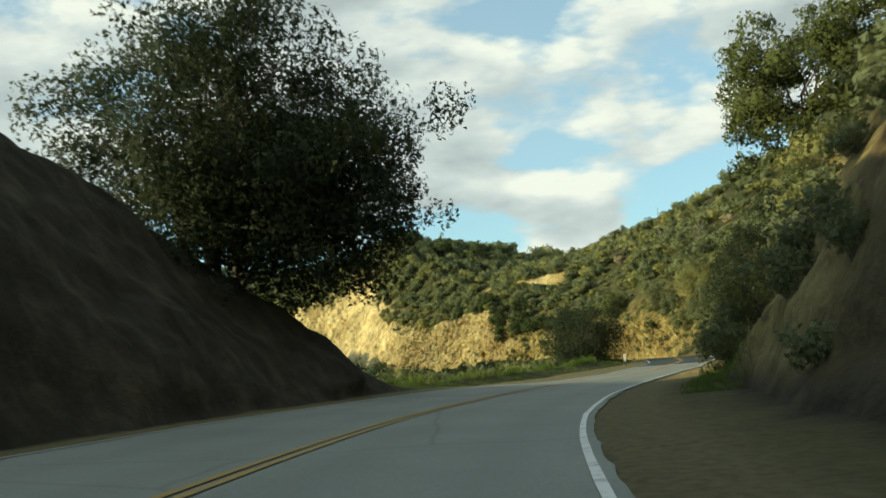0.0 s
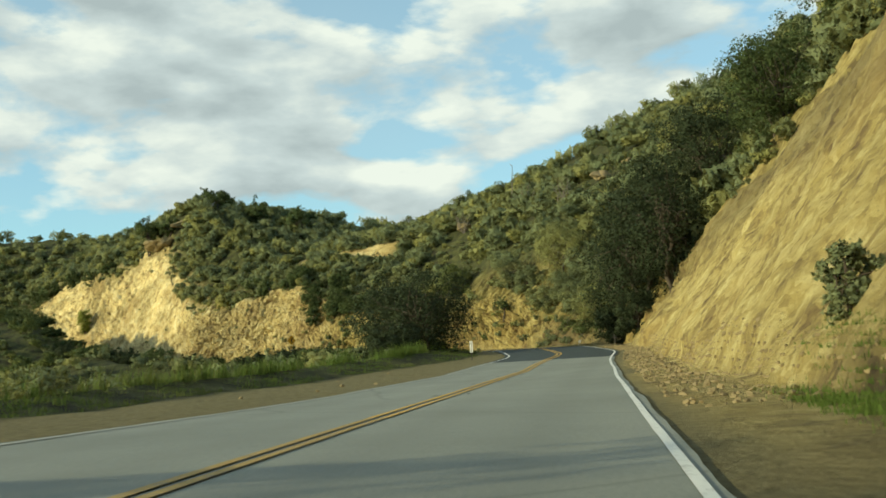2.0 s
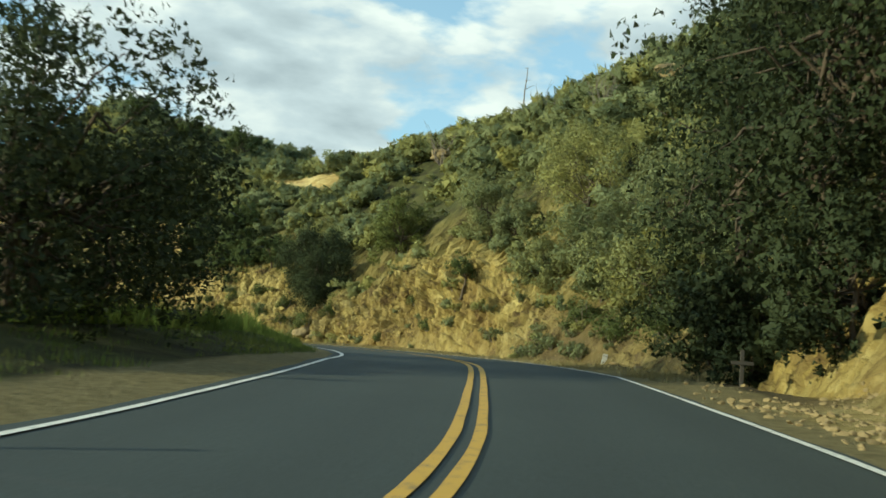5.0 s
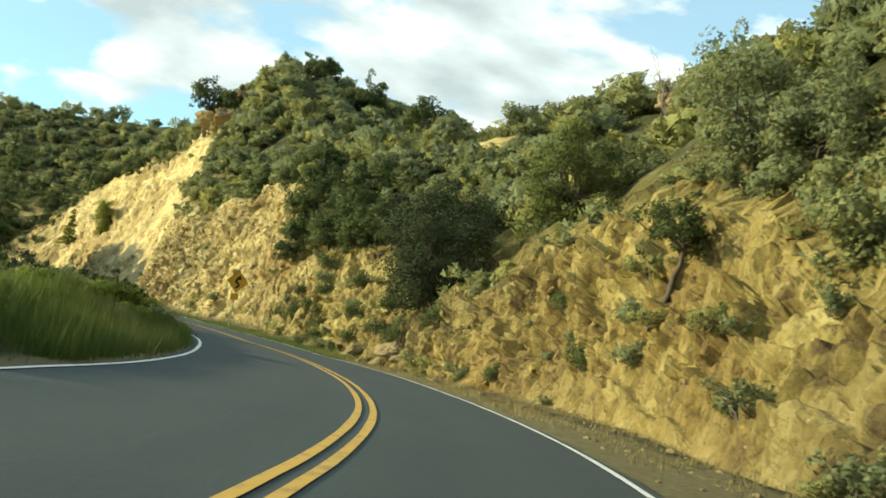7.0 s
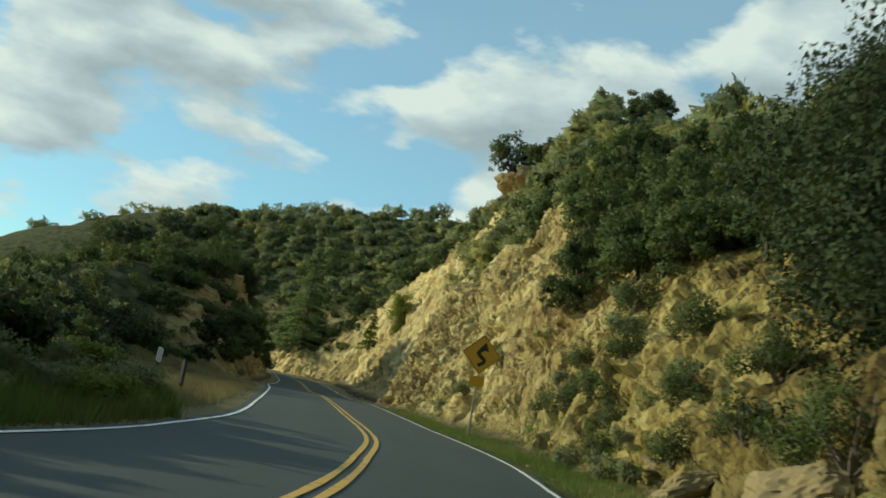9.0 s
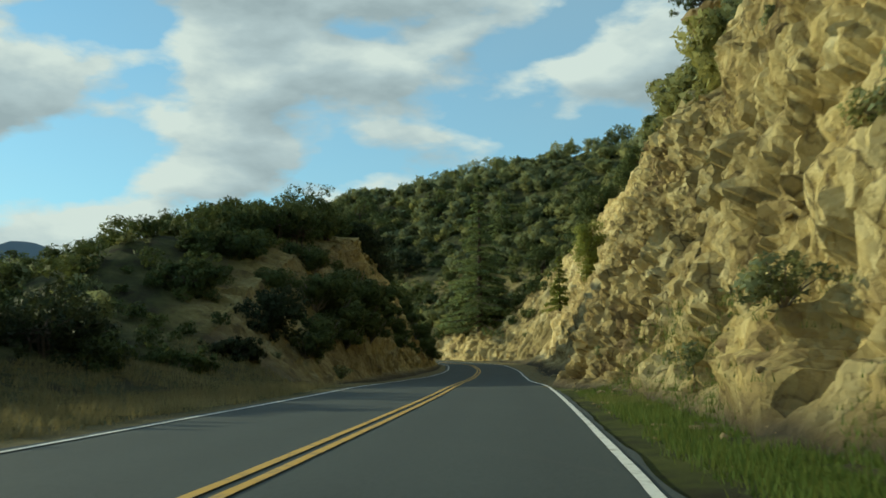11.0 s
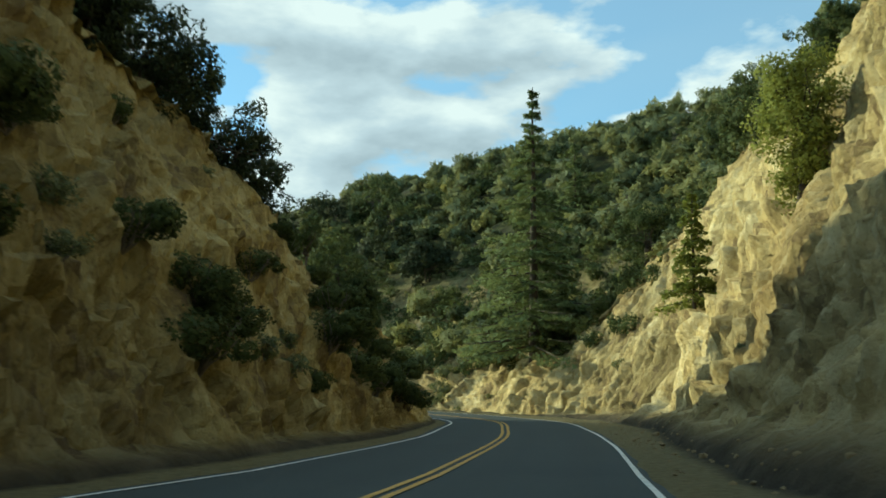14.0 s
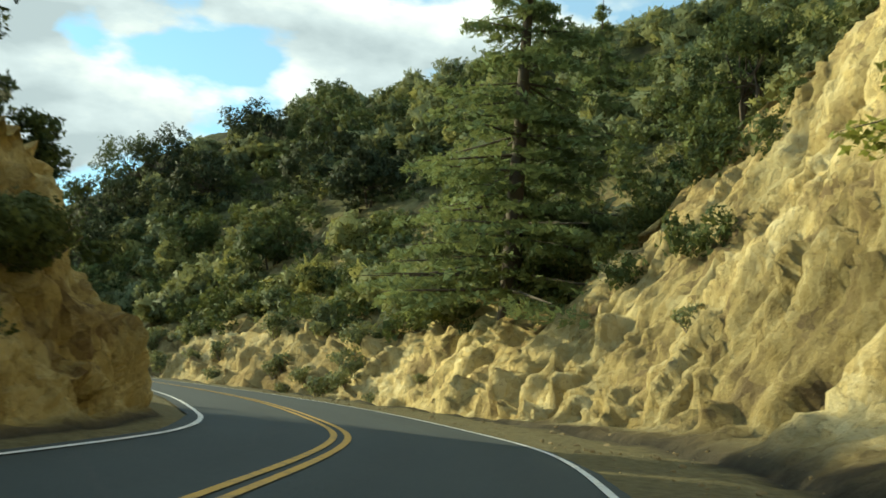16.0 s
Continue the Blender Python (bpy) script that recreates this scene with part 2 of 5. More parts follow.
# ---------------------------------------------------------------- numbers
def hash3(i, j, k, seed):
    n = (i * 73856093) ^ (j * 19349663) ^ (k * 83492791) ^ (seed * 2654435761)
    n = (n ^ (n >> 13)) * 1274126177
    n = n ^ (n >> 16)
    return (n & 0xFFFFF) / float(0xFFFFF)


def value_noise(p, seed=0):
    """Smooth noise from 0 to 1 at points p (n, 3)."""
    base = np.floor(p).astype(np.int64)
    f = p - base
    f = f * f * f * (f * (f * 6 - 15) + 10)
    out = 0.0
    for a in (0, 1):
        for b in (0, 1):
            for c in (0, 1):
                w = (f[:, 0] if a else 1 - f[:, 0]) * (f[:, 1] if b else 1 - f[:, 1]) * (f[:, 2] if c else 1 - f[:, 2])
                out = out + w * hash3(base[:, 0] + a, base[:, 1] + b, base[:, 2] + c, seed)
    return out


def fbm(p, octaves=4, gain=0.5, seed=0, ridged=False):
    total, amp, norm = 0.0, 1.0, 0.0
    for o in range(octaves):
        v = value_noise(p * 2.0**o + 17.3 * o, seed + o) * 2 - 1
        total, norm, amp = total + amp * ((1 - 2 * np.abs(v)) if ridged else v), norm + amp, amp * gain
    return total / norm


def smooth(a, b, x):
    t = np.clip((x - a) / (b - a), 0, 1)
    return t * t * (3 - 2 * t)


def mesh_of(name, verts, faces, mat, attributes=None, soft=True, normals=None):
    """A mesh from arrays: verts (n, 3), faces (m, 3 or 4), and the way that each vert is shaded, if given."""
    me = bpy.data.meshes.new(name)
    verts, faces = np.asarray(verts, np.float32), np.asarray(faces, np.int32)
    me.vertices.add(len(verts))
    me.vertices.foreach_set("co", verts.ravel())
    k = faces.shape[1]
    me.loops.add(faces.size)
    me.loops.foreach_set("vertex_index", faces.ravel())
    me.polygons.add(len(faces))
    me.polygons.foreach_set("loop_start", np.arange(0, faces.size, k, dtype=np.int32))
    me.polygons.foreach_set("loop_total", np.full(len(faces), k, np.int32))
    me.polygons.foreach_set("use_smooth", np.full(len(faces), soft, bool))
    for key, values in (attributes or {}).items():
        me.attributes.new(key, "FLOAT", "POINT").data.foreach_set("value", np.asarray(values, np.float32))
    me.materials.append(mat)
    me.update(calc_edges=True)
    me.validate()
    if normals is not None:
        me.attributes.new("custom_normal", "FLOAT_VECTOR", "POINT").data.foreach_set("vector", np.ascontiguousarray(normals, np.float32).ravel())
    return me


def leaf_mesh(name, cards, mat, tint):
    """A mesh of leaves (n, 3, 6): each corner's place and the way it is shaded."""
    flat = cards.reshape(-1, 6)
    return mesh_of(name, flat[:, :3], np.arange(len(flat)).reshape(-1, 3), mat, {"tint": tint}, True, flat[:, 3:])


def grid_faces(rows, cols):
    i = np.arange(rows * cols).reshape(rows, cols)
    return np.stack([i[:-1, :-1], i[:-1, 1:], i[1:, 1:], i[1:, :-1]], -1).reshape(-1, 4)


# ---------------------------------------------------------------- the line of the road
LINE = np.array([(-4.5, -40), (-4, -20), (-3.2, 0), (-2.3, 10), (-1.6, 16), (-0.5, 22.5), (1.2, 31), (3.2, 38.5), (5.6, 46.2), (8.4, 54.95), (11.2, 63.45), (14.15, 71.75)]
                + [(16.8, 79.6), (19.7, 87.2), (21.5, 92.2), (22.8, 98.5), (24.2, 106), (25.1, 112), (25.4, 118), (25.4, 125.5), (24.8, 132.5), (23.4, 139.5)]
                + [(21.8, 145), (20, 150.5), (17.5, 157), (14.5, 163.2), (12, 168.2), (8.6, 173.7), (5.2, 178.9), (0.4, 186.4), (-6.2, 196.6), (-12.3, 205.8)]
                + [(-17.3, 213.1), (-22.5, 220.9), (-26.5, 227), (-32.5, 236), (-36.5, 242), (-40.5, 247.7), (-43.7, 251.8), (-46.43, 255.27), (-49.4, 258.4)]
                + [(-53.5, 261.2), (-59, 264.6), (-65, 267.5), (-73, 270.4), (-85, 273), (-105, 274), (-130, 272)], float)


def spline(points, n=12):
    out = []
    for i in range(len(points) - 1):
        a, b, c, d = points[max(i - 1, 0)], points[i], points[i + 1], points[min(i + 2, len(points) - 1)]
        for u in np.arange(n) / n:
            out.append(0.5 * (2 * b + (c - a) * u + (2 * a - 5 * b + 4 * c - d) * u * u + (3 * b - a - 3 * c + d) * u**3))
    return np.array(out + [points[-1]])


ROAD = spline(LINE)
for _ in range(30):
    ROAD[1:-1] = 0.25 * ROAD[:-2] + 0.5 * ROAD[1:-1] + 0.25 * ROAD[2:]
_along = np.r_[0, np.cumsum(np.hypot(*np.diff(ROAD, axis=0).T))]
STATION = np.arange(0, _along[-1], 0.5)
ROAD = np.c_[np.interp(STATION, _along, ROAD[:, 0]), np.interp(STATION, _along, ROAD[:, 1])]
AHEAD = np.gradient(ROAD, axis=0)
AHEAD /= np.linalg.norm(AHEAD, axis=1)[:, None]
END = STATION[-1]
LEVEL = np.array([(0, .31), (42, .31), (61, .30), (78, .19), (96, .13), (113, .05), (117, .03), (134, .30), (151, .58), (163, .55), (178, .45), (192, .39), (207, .29), (245, .54), (258, .63), (276, .58), (292, .68), (300, .84), (308, 1.01), (330, 1.75), (360, 2.7), (420, 4.5)])


def road_z(s, d=0.0):
    """Height of the road's plane at station s, d metres to the right of its middle; it banks at the start."""
    bank = 0.05 * (1 - smooth(78, 104, s))
    return np.interp(s, LEVEL[:, 0], LEVEL[:, 1]) + bank * np.clip(2.8 - d, 0, 8)


def ground_xy(s, d):
    x, y = np.interp(s, STATION, ROAD[:, 0]), np.interp(s, STATION, ROAD[:, 1])
    ax, ay = np.interp(s, STATION, AHEAD[:, 0]), np.interp(s, STATION, AHEAD[:, 1])
    return np.stack([x + ay * d, y - ax * d], -1)


def nearest(x, y):
    """Station and offset of places."""
    s, d = np.empty(len(x)), np.empty(len(x))
    for a in range(0, len(x), 4000):
        dx, dy = x[a:a + 4000, None] - ROAD[None, ::2, 0], y[a:a + 4000, None] - ROAD[None, ::2, 1]
        i = (dx * dx + dy * dy).argmin(1) * 2
        r = np.arange(len(i))
        vx, vy = dx[r, i // 2], dy[r, i // 2]
        s[a:a + 4000] = STATION[i] + vx * AHEAD[i, 0] + vy * AHEAD[i, 1]
        d[a:a + 4000] = vx * AHEAD[i, 1] - vy * AHEAD[i, 0]
    return s, d


# station: foot of the cut, top of the cut (offset, height), brow of the hill (offset, height), height 50 m out
RIGHT = np.array([
    (0, 6.0, 14, 11, 26, 24, 26), (40, 6.0, 14, 11, 26, 24, 26), (55, 6.2, 14, 11, 24, 24, 26), (66, 6.2, 14.2, 12, 24, 24, 26),
    (80, 6.6, 15, 12, 25, 25, 27), (95, 6.2, 15.6, 13, 27, 29, 32), (115, 5.6, 15.2, 13, 27, 30, 34), (135, 5.0, 13.6, 11, 26, 28, 32),
    (146, 5.0, 9.5, 6.5, 26, 25, 33), (156, 5.5, 7.5, 2.5, 26, 25, 34), (165, 6.4, 8.8, 2.6, 25, 24, 35), (172, 6.0, 8.0, 2.3, 24, 21, 35), (178, 5.4, 7.3, 3.3, 24, 20, 35),
    (183, 5.0, 7.5, 5.8, 24, 19.5, 35), (188, 4.8, 7.2, 5.8, 23, 18.5, 35), (193, 4.7, 6.9, 5.2, 22, 18, 35), (198, 4.7, 6.6, 4.5, 22, 17.5, 34.5), (203, 4.8, 6.5, 3.0, 22, 17, 34), (209, 5.0, 7.8, 4.2, 22, 16.5, 33),
    (216, 5.1, 8.6, 6.2, 22, 17, 29.5), (223, 4.9, 8.2, 7.4, 22, 17, 27), (230, 4.7, 8.3, 10.2, 21, 16.5, 25.5), (237, 4.7, 8.4, 11.0, 21, 16.5, 24.5), (243, 4.7, 8.2, 10.4, 20, 16, 23.5), (250, 4.5, 7.6, 8.8, 19, 16.5, 22.5),
    (254, 3.8, 7.0, 8.4, 19, 17.5, 22.5), (257.5, 3.35, 6.7, 8.3, 19, 18.5, 22.5), (259.5, 4.0, 6.9, 8.5, 19, 19, 22.5), (262.5, 5.5, 7.6, 9.2, 19, 20, 23), (266, 5.9, 8.6, 10.6, 19.5, 22, 24),
    (272, 6.0, 10.2, 12.5, 20, 24, 25.5), (281, 5.4, 13, 17.5, 22, 29.5, 28.5), (290, 4.9, 17, 24.5, 24, 31.5, 30), (296, 4.8, 15.5, 22, 24, 31, 31),
    (303, 4.8, 14, 18.5, 23, 28, 32), (312, 5.6, 14.5, 19.5, 25, 28, 32), (321, 5.7, 16.5, 19.5, 28, 28, 32), (327, 5.7, 15, 16, 30, 27, 32.5), (331, 5.8, 13.2, 11.8, 31, 25, 33),
    (338, 5.7, 8.6, 3.8, 32, 23.5, 32.5), (350, 5.6, 8.2, 3.7, 34, 25, 33.5), (365, 5.6, 7.9, 3.2, 35, 27, 32.5), (385, 5.6, 7.8, 2.6, 35, 26.2, 30.5), (400, 6, 9, 2.0, 35, 25.5, 29), (430, 6, 9, 3, 35, 18, 22)], float)
LEFT = np.array([
    (0, 4.4, 10, 9, 16, 11, 8), (45, 4.4, 10, 9, 16, 11, 6), (60, 4.4, 10, 8, 16, 9, 3), (68, 4.5, 9.5, 6, 15, 6, 0), (76, 5.0, 9, 3.5, 14, 2.5, -4),
    (84, 6.0, 9, .5, 14, -.5, -8), (92, 9, 11, 0.35, 16, -3, -12), (110, 9.5, 11.5, 0.5, 18, -4, -14), (130, 7, 9.5, 0.5, 18, -4, -14), (140, 5, 8, 0.5, 16, -3, -12),
    (160, 4.4, 6.5, 0.5, 14, -2, -10), (190, 4.2, 6, .7, 12, -1, -8), (210, 4.0, 6, .7, 12, -1, -7), (222, 4.5, 7, .3, 14, -.5, -8), (235, 8, 11, .4, 18, 1, -8),
    (250, 8, 11, 1, 17, 3, -7), (258, 6, 10.5, 1.0, 16, 1.8, -6), (263, 5.4, 9.8, 2.2, 16.5, 2.8, -5), (267, 5, 9.5, 4.0, 17, 4.8, -4), (276, 4.6, 8.8, 7.2, 16, 8.2, -3), (292, 4.5, 8.1, 9.8, 14.5, 10.4, -2), (298, 4.3, 7.8, 9.4, 13.2, 9.9, -2),
    (304, 4.0, 7.5, 8.5, 12, 9.2, -2), (312, 3.5, 7.0, 6.4, 12, 6.8, 0), (319, 3.1, 6.0, 5.0, 12, 5.0, 1), (324.5, 2.85, 5.2, 4.4, 12, 4.4, 2), (327, 3.2, 5.6, 3.2, 12, 3.4, 2), (331, 3.8, 6.4, 1.6, 14, 2.5, 2), (345, 4.5, 8, .5, 18, 3, 4), (430, 4.5, 8, .5, 18, 3, 4)], float)
EDGE = 1.9


def profile(table, s):
    return [np.interp(s, table[:, 0], table[:, k]) for k in range(1, 7)]


def surface(s, d):
    """Height of the land at station s and offset d, without its fine relief."""
    s, d = np.broadcast_arrays(np.asarray(s, float), np.asarray(d, float))
    out = np.empty(s.shape)
    for table, side in ((RIGHT, 1), (LEFT, -1)):
        df, dw, zw, dh, zh, zb = profile(table, s)
        a = np.abs(d)
        z = np.where(a < df, 0.06 * smooth(3.3, df, a), np.where(a < dw, zw * (a - df) / (dw - df), np.where(a < dh, zw + (zh - zw) * (a - dw) / (dh - dw), zh + (zb - zh) * np.clip((a - dh) / (50 - dh), 0, 1))))
        out = np.where(np.sign(d) * side >= 0, z + road_z(s, np.clip(d, -5, 5)), out)
    return out


KEPT = {}


def broken(p, seed, tilt):
    """Tilted flat facets, one for each jittered cell, with sharp steps between them, and how near each place is to a joint."""
    base = np.floor(p).astype(np.int64)
    f1, f2, value = np.full(len(p), 9.0), np.full(len(p), 9.0), np.zeros(len(p))
    for a in (-1, 0, 1):
        for b in (-1, 0, 1):
            for c in (-1, 0, 1):
                q = base + (a, b, c)
                away = p - q - np.stack([hash3(q[:, 0], q[:, 1], q[:, 2], seed + k) for k in range(3)], 1)
                dist = np.linalg.norm(away, axis=1)
                lean = np.stack([hash3(q[:, 0], q[:, 1], q[:, 2], seed + 7 + k) - 0.5 for k in range(3)], 1)
                nearer = dist < f1
                f2 = np.where(nearer, f1, np.minimum(f2, dist))
                value = np.where(nearer, hash3(q[:, 0], q[:, 1], q[:, 2], seed + 11) - 0.5 + tilt * (away * lean).sum(1), value)
                f1 = np.where(nearer, dist, f1)
    return value, np.exp(-((f2 - f1) / 0.09) ** 2)


def billow(p, octaves, gain, seed):
    """Rounded lobes with sharp creases between them, from -1 to 1."""
    return -fbm(p, octaves, gain, seed, True)


def rock_relief(p, along, up, warp, soft, side):
    """How far the cut face stands out: jointed blocks where it is hard, rain-cut ribs where it is soft."""
    tipped = np.array([[0.86, 0.1, 0.35], [-0.1, 0.9, 0.3], [-0.42, -0.25, 0.62]])
    large, seam1 = broken((p + warp * 1.1) @ tipped * 0.42, 211, 1.3)
    middle, seam2 = broken((p + warp * 0.6) @ tipped * 0.95, 223, 1.4)
    small, seam3 = broken((p + warp * 0.3) @ tipped * 2.1, 237, 1.3)
    posts, seam4 = broken(np.c_[along * 1.5 + warp[:, 0] * 0.8, up * 0.55 + warp[:, 1] * 0.6, 0.3 * p[:, 2]], 253, 1.2)
    where = smooth(-0.25, 0.25, fbm(p * 0.11, 3, 0.5, 261))
    orange = smooth(150, 165, along) * (1 - smooth(222, 232, along)) if side > 0 else 0 * along
    slack = smooth(205, 211, along) * (1 - smooth(226, 234, along)) if side > 0 else 0 * along
    tread = up * 0.42 - along * 0.16 + 1.1 * warp[:, 2] + 0.5 * fbm(np.c_[along * 0.9, up * 0.3, 0 * up], 3, 0.5, 295)
    tread = tread - np.floor(tread)
    ledge = (tread - smooth(0.86, 1.0, tread)) * (0.35 + where)
    face = smooth(0.15, 0.6, tread) * (1 - smooth(0.9, 1.0, tread))
    nose = smooth(244, 250, along) * (1 - smooth(260, 264, along)) if side > 0 else 0 * along
    tiny, seam5 = broken((p + warp * 0.2) @ tipped * 3.6, 241, 1.2)
    stiff = (0.55 * (1 - 0.75 * nose) * large + (0.40 + 0.05 * nose) * middle * (0.5 + 0.7 * where) + (0.24 + 0.12 * nose) * small + (0.06 + 0.06 * nose) * tiny - (0.03 + 0.05 * nose) * seam5 + (0.46 * posts - 0.26 * seam4) * (0.2 + (0.35 + 0.65 * face) * orange) + 0.45 * ledge * orange - 0.18 * seam1 - 0.10 * seam2 - 0.05 * seam3) * (1 - 0.45 * slack)
    ribs = billow(np.c_[along * 0.45 + warp[:, 0] * 0.5 + up * 0.10, up * 0.07 + warp[:, 2] * 0.2, 0 * up], 2, 0.5, 271)
    flutes = billow(np.c_[along * 1.5 + warp[:, 1] * 0.5 + up * 0.45, up * 0.16 + warp[:, 0] * 0.3, 0 * up], 2, 0.6, 281)
    fine = billow(np.c_[along * 3.6 + warp[:, 1] * 0.8 + up * 0.9, up * 0.55 + warp[:, 0] * 0.6, 0 * up], 2, 0.55, 283)
    steps = billow(np.c_[along * 0.7 + warp[:, 0], up * 1.1 + warp[:, 1] * 1.5, 0 * up], 3, 0.55, 287)
    weak = 0.28 * ribs + (0.20 + 0.40 * face) * flutes + (0.10 + 0.14 * face) * fine + 0.55 * ledge + 0.16 * steps + 0.12 * large
    calm = 1 - 0.5 * smooth(258, 266, along) * (1 - smooth(286, 298, along)) if side > 0 else 1.0
    return ((1 - soft) * stiff + soft * weak) * calm


def half(table, side, shoulder, wall, hill, far):
    """One side of the road lofted from its edge out to 50 m, with relief."""
    if side > 0:
        s = np.r_[np.arange(0, 88, 0.5), np.arange(88, 160, 0.25), np.arange(160, 338, 0.12), np.arange(338, 386, 0.22), np.arange(386, END, 0.5)]
    else:
        s = np.r_[np.arange(0, 258, 0.5), np.arange(258, 328, 0.16), np.arange(328, END, 0.5)]
    df, dw, zw, dh, zh, zb = profile(table, s)
    wob = fbm(np.c_[s * 0.11, s * 0, s * 0 + side], 3, 0.5, 5)
    df = df + 0.4 * wob * smooth(4.0, 5.5, df)
    cols = []
    for u in np.linspace(0, 1, shoulder, endpoint=False):
        cols.append((EDGE + (df - EDGE) * u, 0.06 * u - 0.03 * (1 - u) + 0 * s, 0 * s, 0 * s))
    for u in np.linspace(0, 1, wall, endpoint=False):
        bulge = np.sin(u * math.pi) * 0.10 * zw * (1 - 1.9 * smooth(86, 96, s) * (1 - smooth(136, 148, s)) * (side > 0))
        cols.append((df + (dw - df) * u - bulge * 0.25, 0.06 + (zw - 0.06) * u, u + 0 * s, 1 + 0 * s))
    for u in np.linspace(0, 1, hill, endpoint=False):
        cols.append((dw + (dh - dw) * u, zw + (zh - zw) * u, 1 - u + 0 * s, 2 + 0 * s))
    for u in np.linspace(0, 1, far):
        cols.append((dh + (50 - dh) * u, zh + (zb - zh) * u, 0 * s, 3 + 0 * s))
    d, z, u, zone = [np.stack([c[k] for c in cols], 1) for k in range(4)]
    ss = np.broadcast_to(s[:, None], d.shape)
    xy = ground_xy(ss, d * side)
    p = np.concatenate([xy, (z + road_z(ss, np.clip(d * side, -5, 5)))[..., None]], -1)
    du, dv = np.gradient(p, axis=0), np.gradient(p, axis=1)
    normal = np.cross(du, dv) if side < 0 else np.cross(dv, du)
    normal /= np.linalg.norm(normal, axis=-1, keepdims=True) + 1e-9
    normal *= np.where(normal[..., 2:] < 0, -1, 1)
    flat = p.reshape(-1, 3)
    high = smooth(1.2, 4.0, np.broadcast_to(zw[:, None], d.shape))
    wallish = ((zone == 1) * smooth(0, 0.07, u) + (zone == 2) * smooth(0.55, 0.95, u)) * high
    sand = 1 - smooth(138, 150, ss) if side > 0 else 1 - smooth(78, 90, ss)
    warp = np.stack([fbm(flat * 0.35 + k * 9.1, 3, 0.5, 3 + k) for k in range(3)], 1)
    along, up = ss.ravel(), (z - 0.06).ravel() * 1.25
    rough = fbm(flat * 0.20 + warp * 0.3, 6, 0.52, 41)
    crag = fbm(flat * 0.8, 3, 0.5, 43, True)
    runnel = fbm(np.c_[along * 0.42 + warp[:, 0] * 1.2, d.ravel() * 0.06, z.ravel() * 0.08], 5, 0.55, 31, True)
    gully = fbm(np.c_[along * 1.1 + warp[:, 1], d.ravel() * 0.2, z.ravel() * 0.16], 2, 0.5, 37, True)
    hard = np.zeros(len(flat))
    soft = (smooth(262, 276, ss) + 0.6 * (1 - smooth(182, 192, ss)) if side > 0 else 0.75 + 0 * ss).ravel()
    scree = (0.25 + 0.75 * smooth(0.05, 0.45, u)) * (1 - smooth(190, 200, ss)) + smooth(190, 200, ss) if side > 0 else 1 + 0 * ss
    on = np.where((wallish * (1 - sand)).ravel() > 0.001)[0]
    hard[on] = rock_relief(flat[on], along[on], up[on], warp[on], soft[on], side) + (0.95 - 0.35 * soft[on]) * rough[on] + (0.22 - 0.1 * soft[on]) * runnel[on] + 0.10 * crag[on]
    hard = hard * np.where((zone == 1).ravel(), scree.ravel(), 1.0)
    hard = hard * ((0.55 + 0.45 * smooth(284, 296, ss)).ravel() if side < 0 else 1.0)
    push = (wallish * (1 - sand)).ravel() * hard + (wallish * sand).ravel() * (0.16 * runnel + 0.85 * rough + 0.07 * crag + 0.07 * gully)
    push = push - 0.55 * (wallish * (1 - sand)).ravel()
    push = push - (0.55 * wallish * (1 - sand)).ravel() * soft * (side > 0)
    lumps = fbm(flat * 0.16, 4, 0.5, 51) * 1.0 + fbm(flat * 0.9, 3, 0.5, 57) * 0.22
    away = (zone >= 2).ravel() * (1 - wallish.ravel() * 0.7) * lumps * (smooth(0.5, 8.0, d - dw[:, None]).ravel() if side < 0 else 1.0)
    near = ((zone == 0) * smooth(3.8, 4.8, d)).ravel() * fbm(flat * 0.8, 4, 0.55, 61) * 0.10
    flat = flat + normal.reshape(-1, 3) * push[:, None]
    flat[:, 2] += away + near + ((zone == 1) * (1 - wallish)).ravel() * fbm(flat * 0.7, 4, 0.5, 67) * (0.18 if side > 0 else 0.07)
    rock = np.clip(wallish * (0.75 + 0.5 * rough.reshape(d.shape)), 0, 1)
    if side > 0:
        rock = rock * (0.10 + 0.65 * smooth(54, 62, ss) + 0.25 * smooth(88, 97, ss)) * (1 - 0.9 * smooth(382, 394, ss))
        rock = np.where(zone == 1, np.maximum(rock * (1 - 0.5 * sand * smooth(0.35, 0.8, u)), 0.85 * smooth(90, 97, ss) * sand * (1 - 0.6 * smooth(0.3, 0.85, u + 0.35 * rough.reshape(d.shape)))), rock)
        pale = 0.62 * smooth(218, 230, ss) + (0.9 * rough.reshape(d.shape) + 0.22) * smooth(258, 275, ss) + 0.12 * sand
        rock = np.where((zone == 0) & (d > 4.0), np.maximum(rock, 0.6 * smooth(80, 94, ss) * (1 - smooth(140, 150, ss))), rock)
        track = smooth(221, 224, ss) * (1 - smooth(243, 247, ss)) * smooth(17.6, 18.4, d) * (1 - smooth(21.4, 22.2, d))
        rock = np.maximum(rock, track)
        verge = (0.35 * smooth(150, 160, ss) + 0.65 * smooth(203, 212, ss)) * (1 - smooth(252, 262, ss)) * (zone == 0) + (1 - smooth(84, 98, ss)) * smooth(4.2, 5.2, d) * 0.55 * (zone == 0)
    else:
        # the left face before 284 takes more of the shade-darkened soil
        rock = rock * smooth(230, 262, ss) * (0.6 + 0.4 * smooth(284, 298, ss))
        pale = 0.4 * smooth(250, 262, ss)
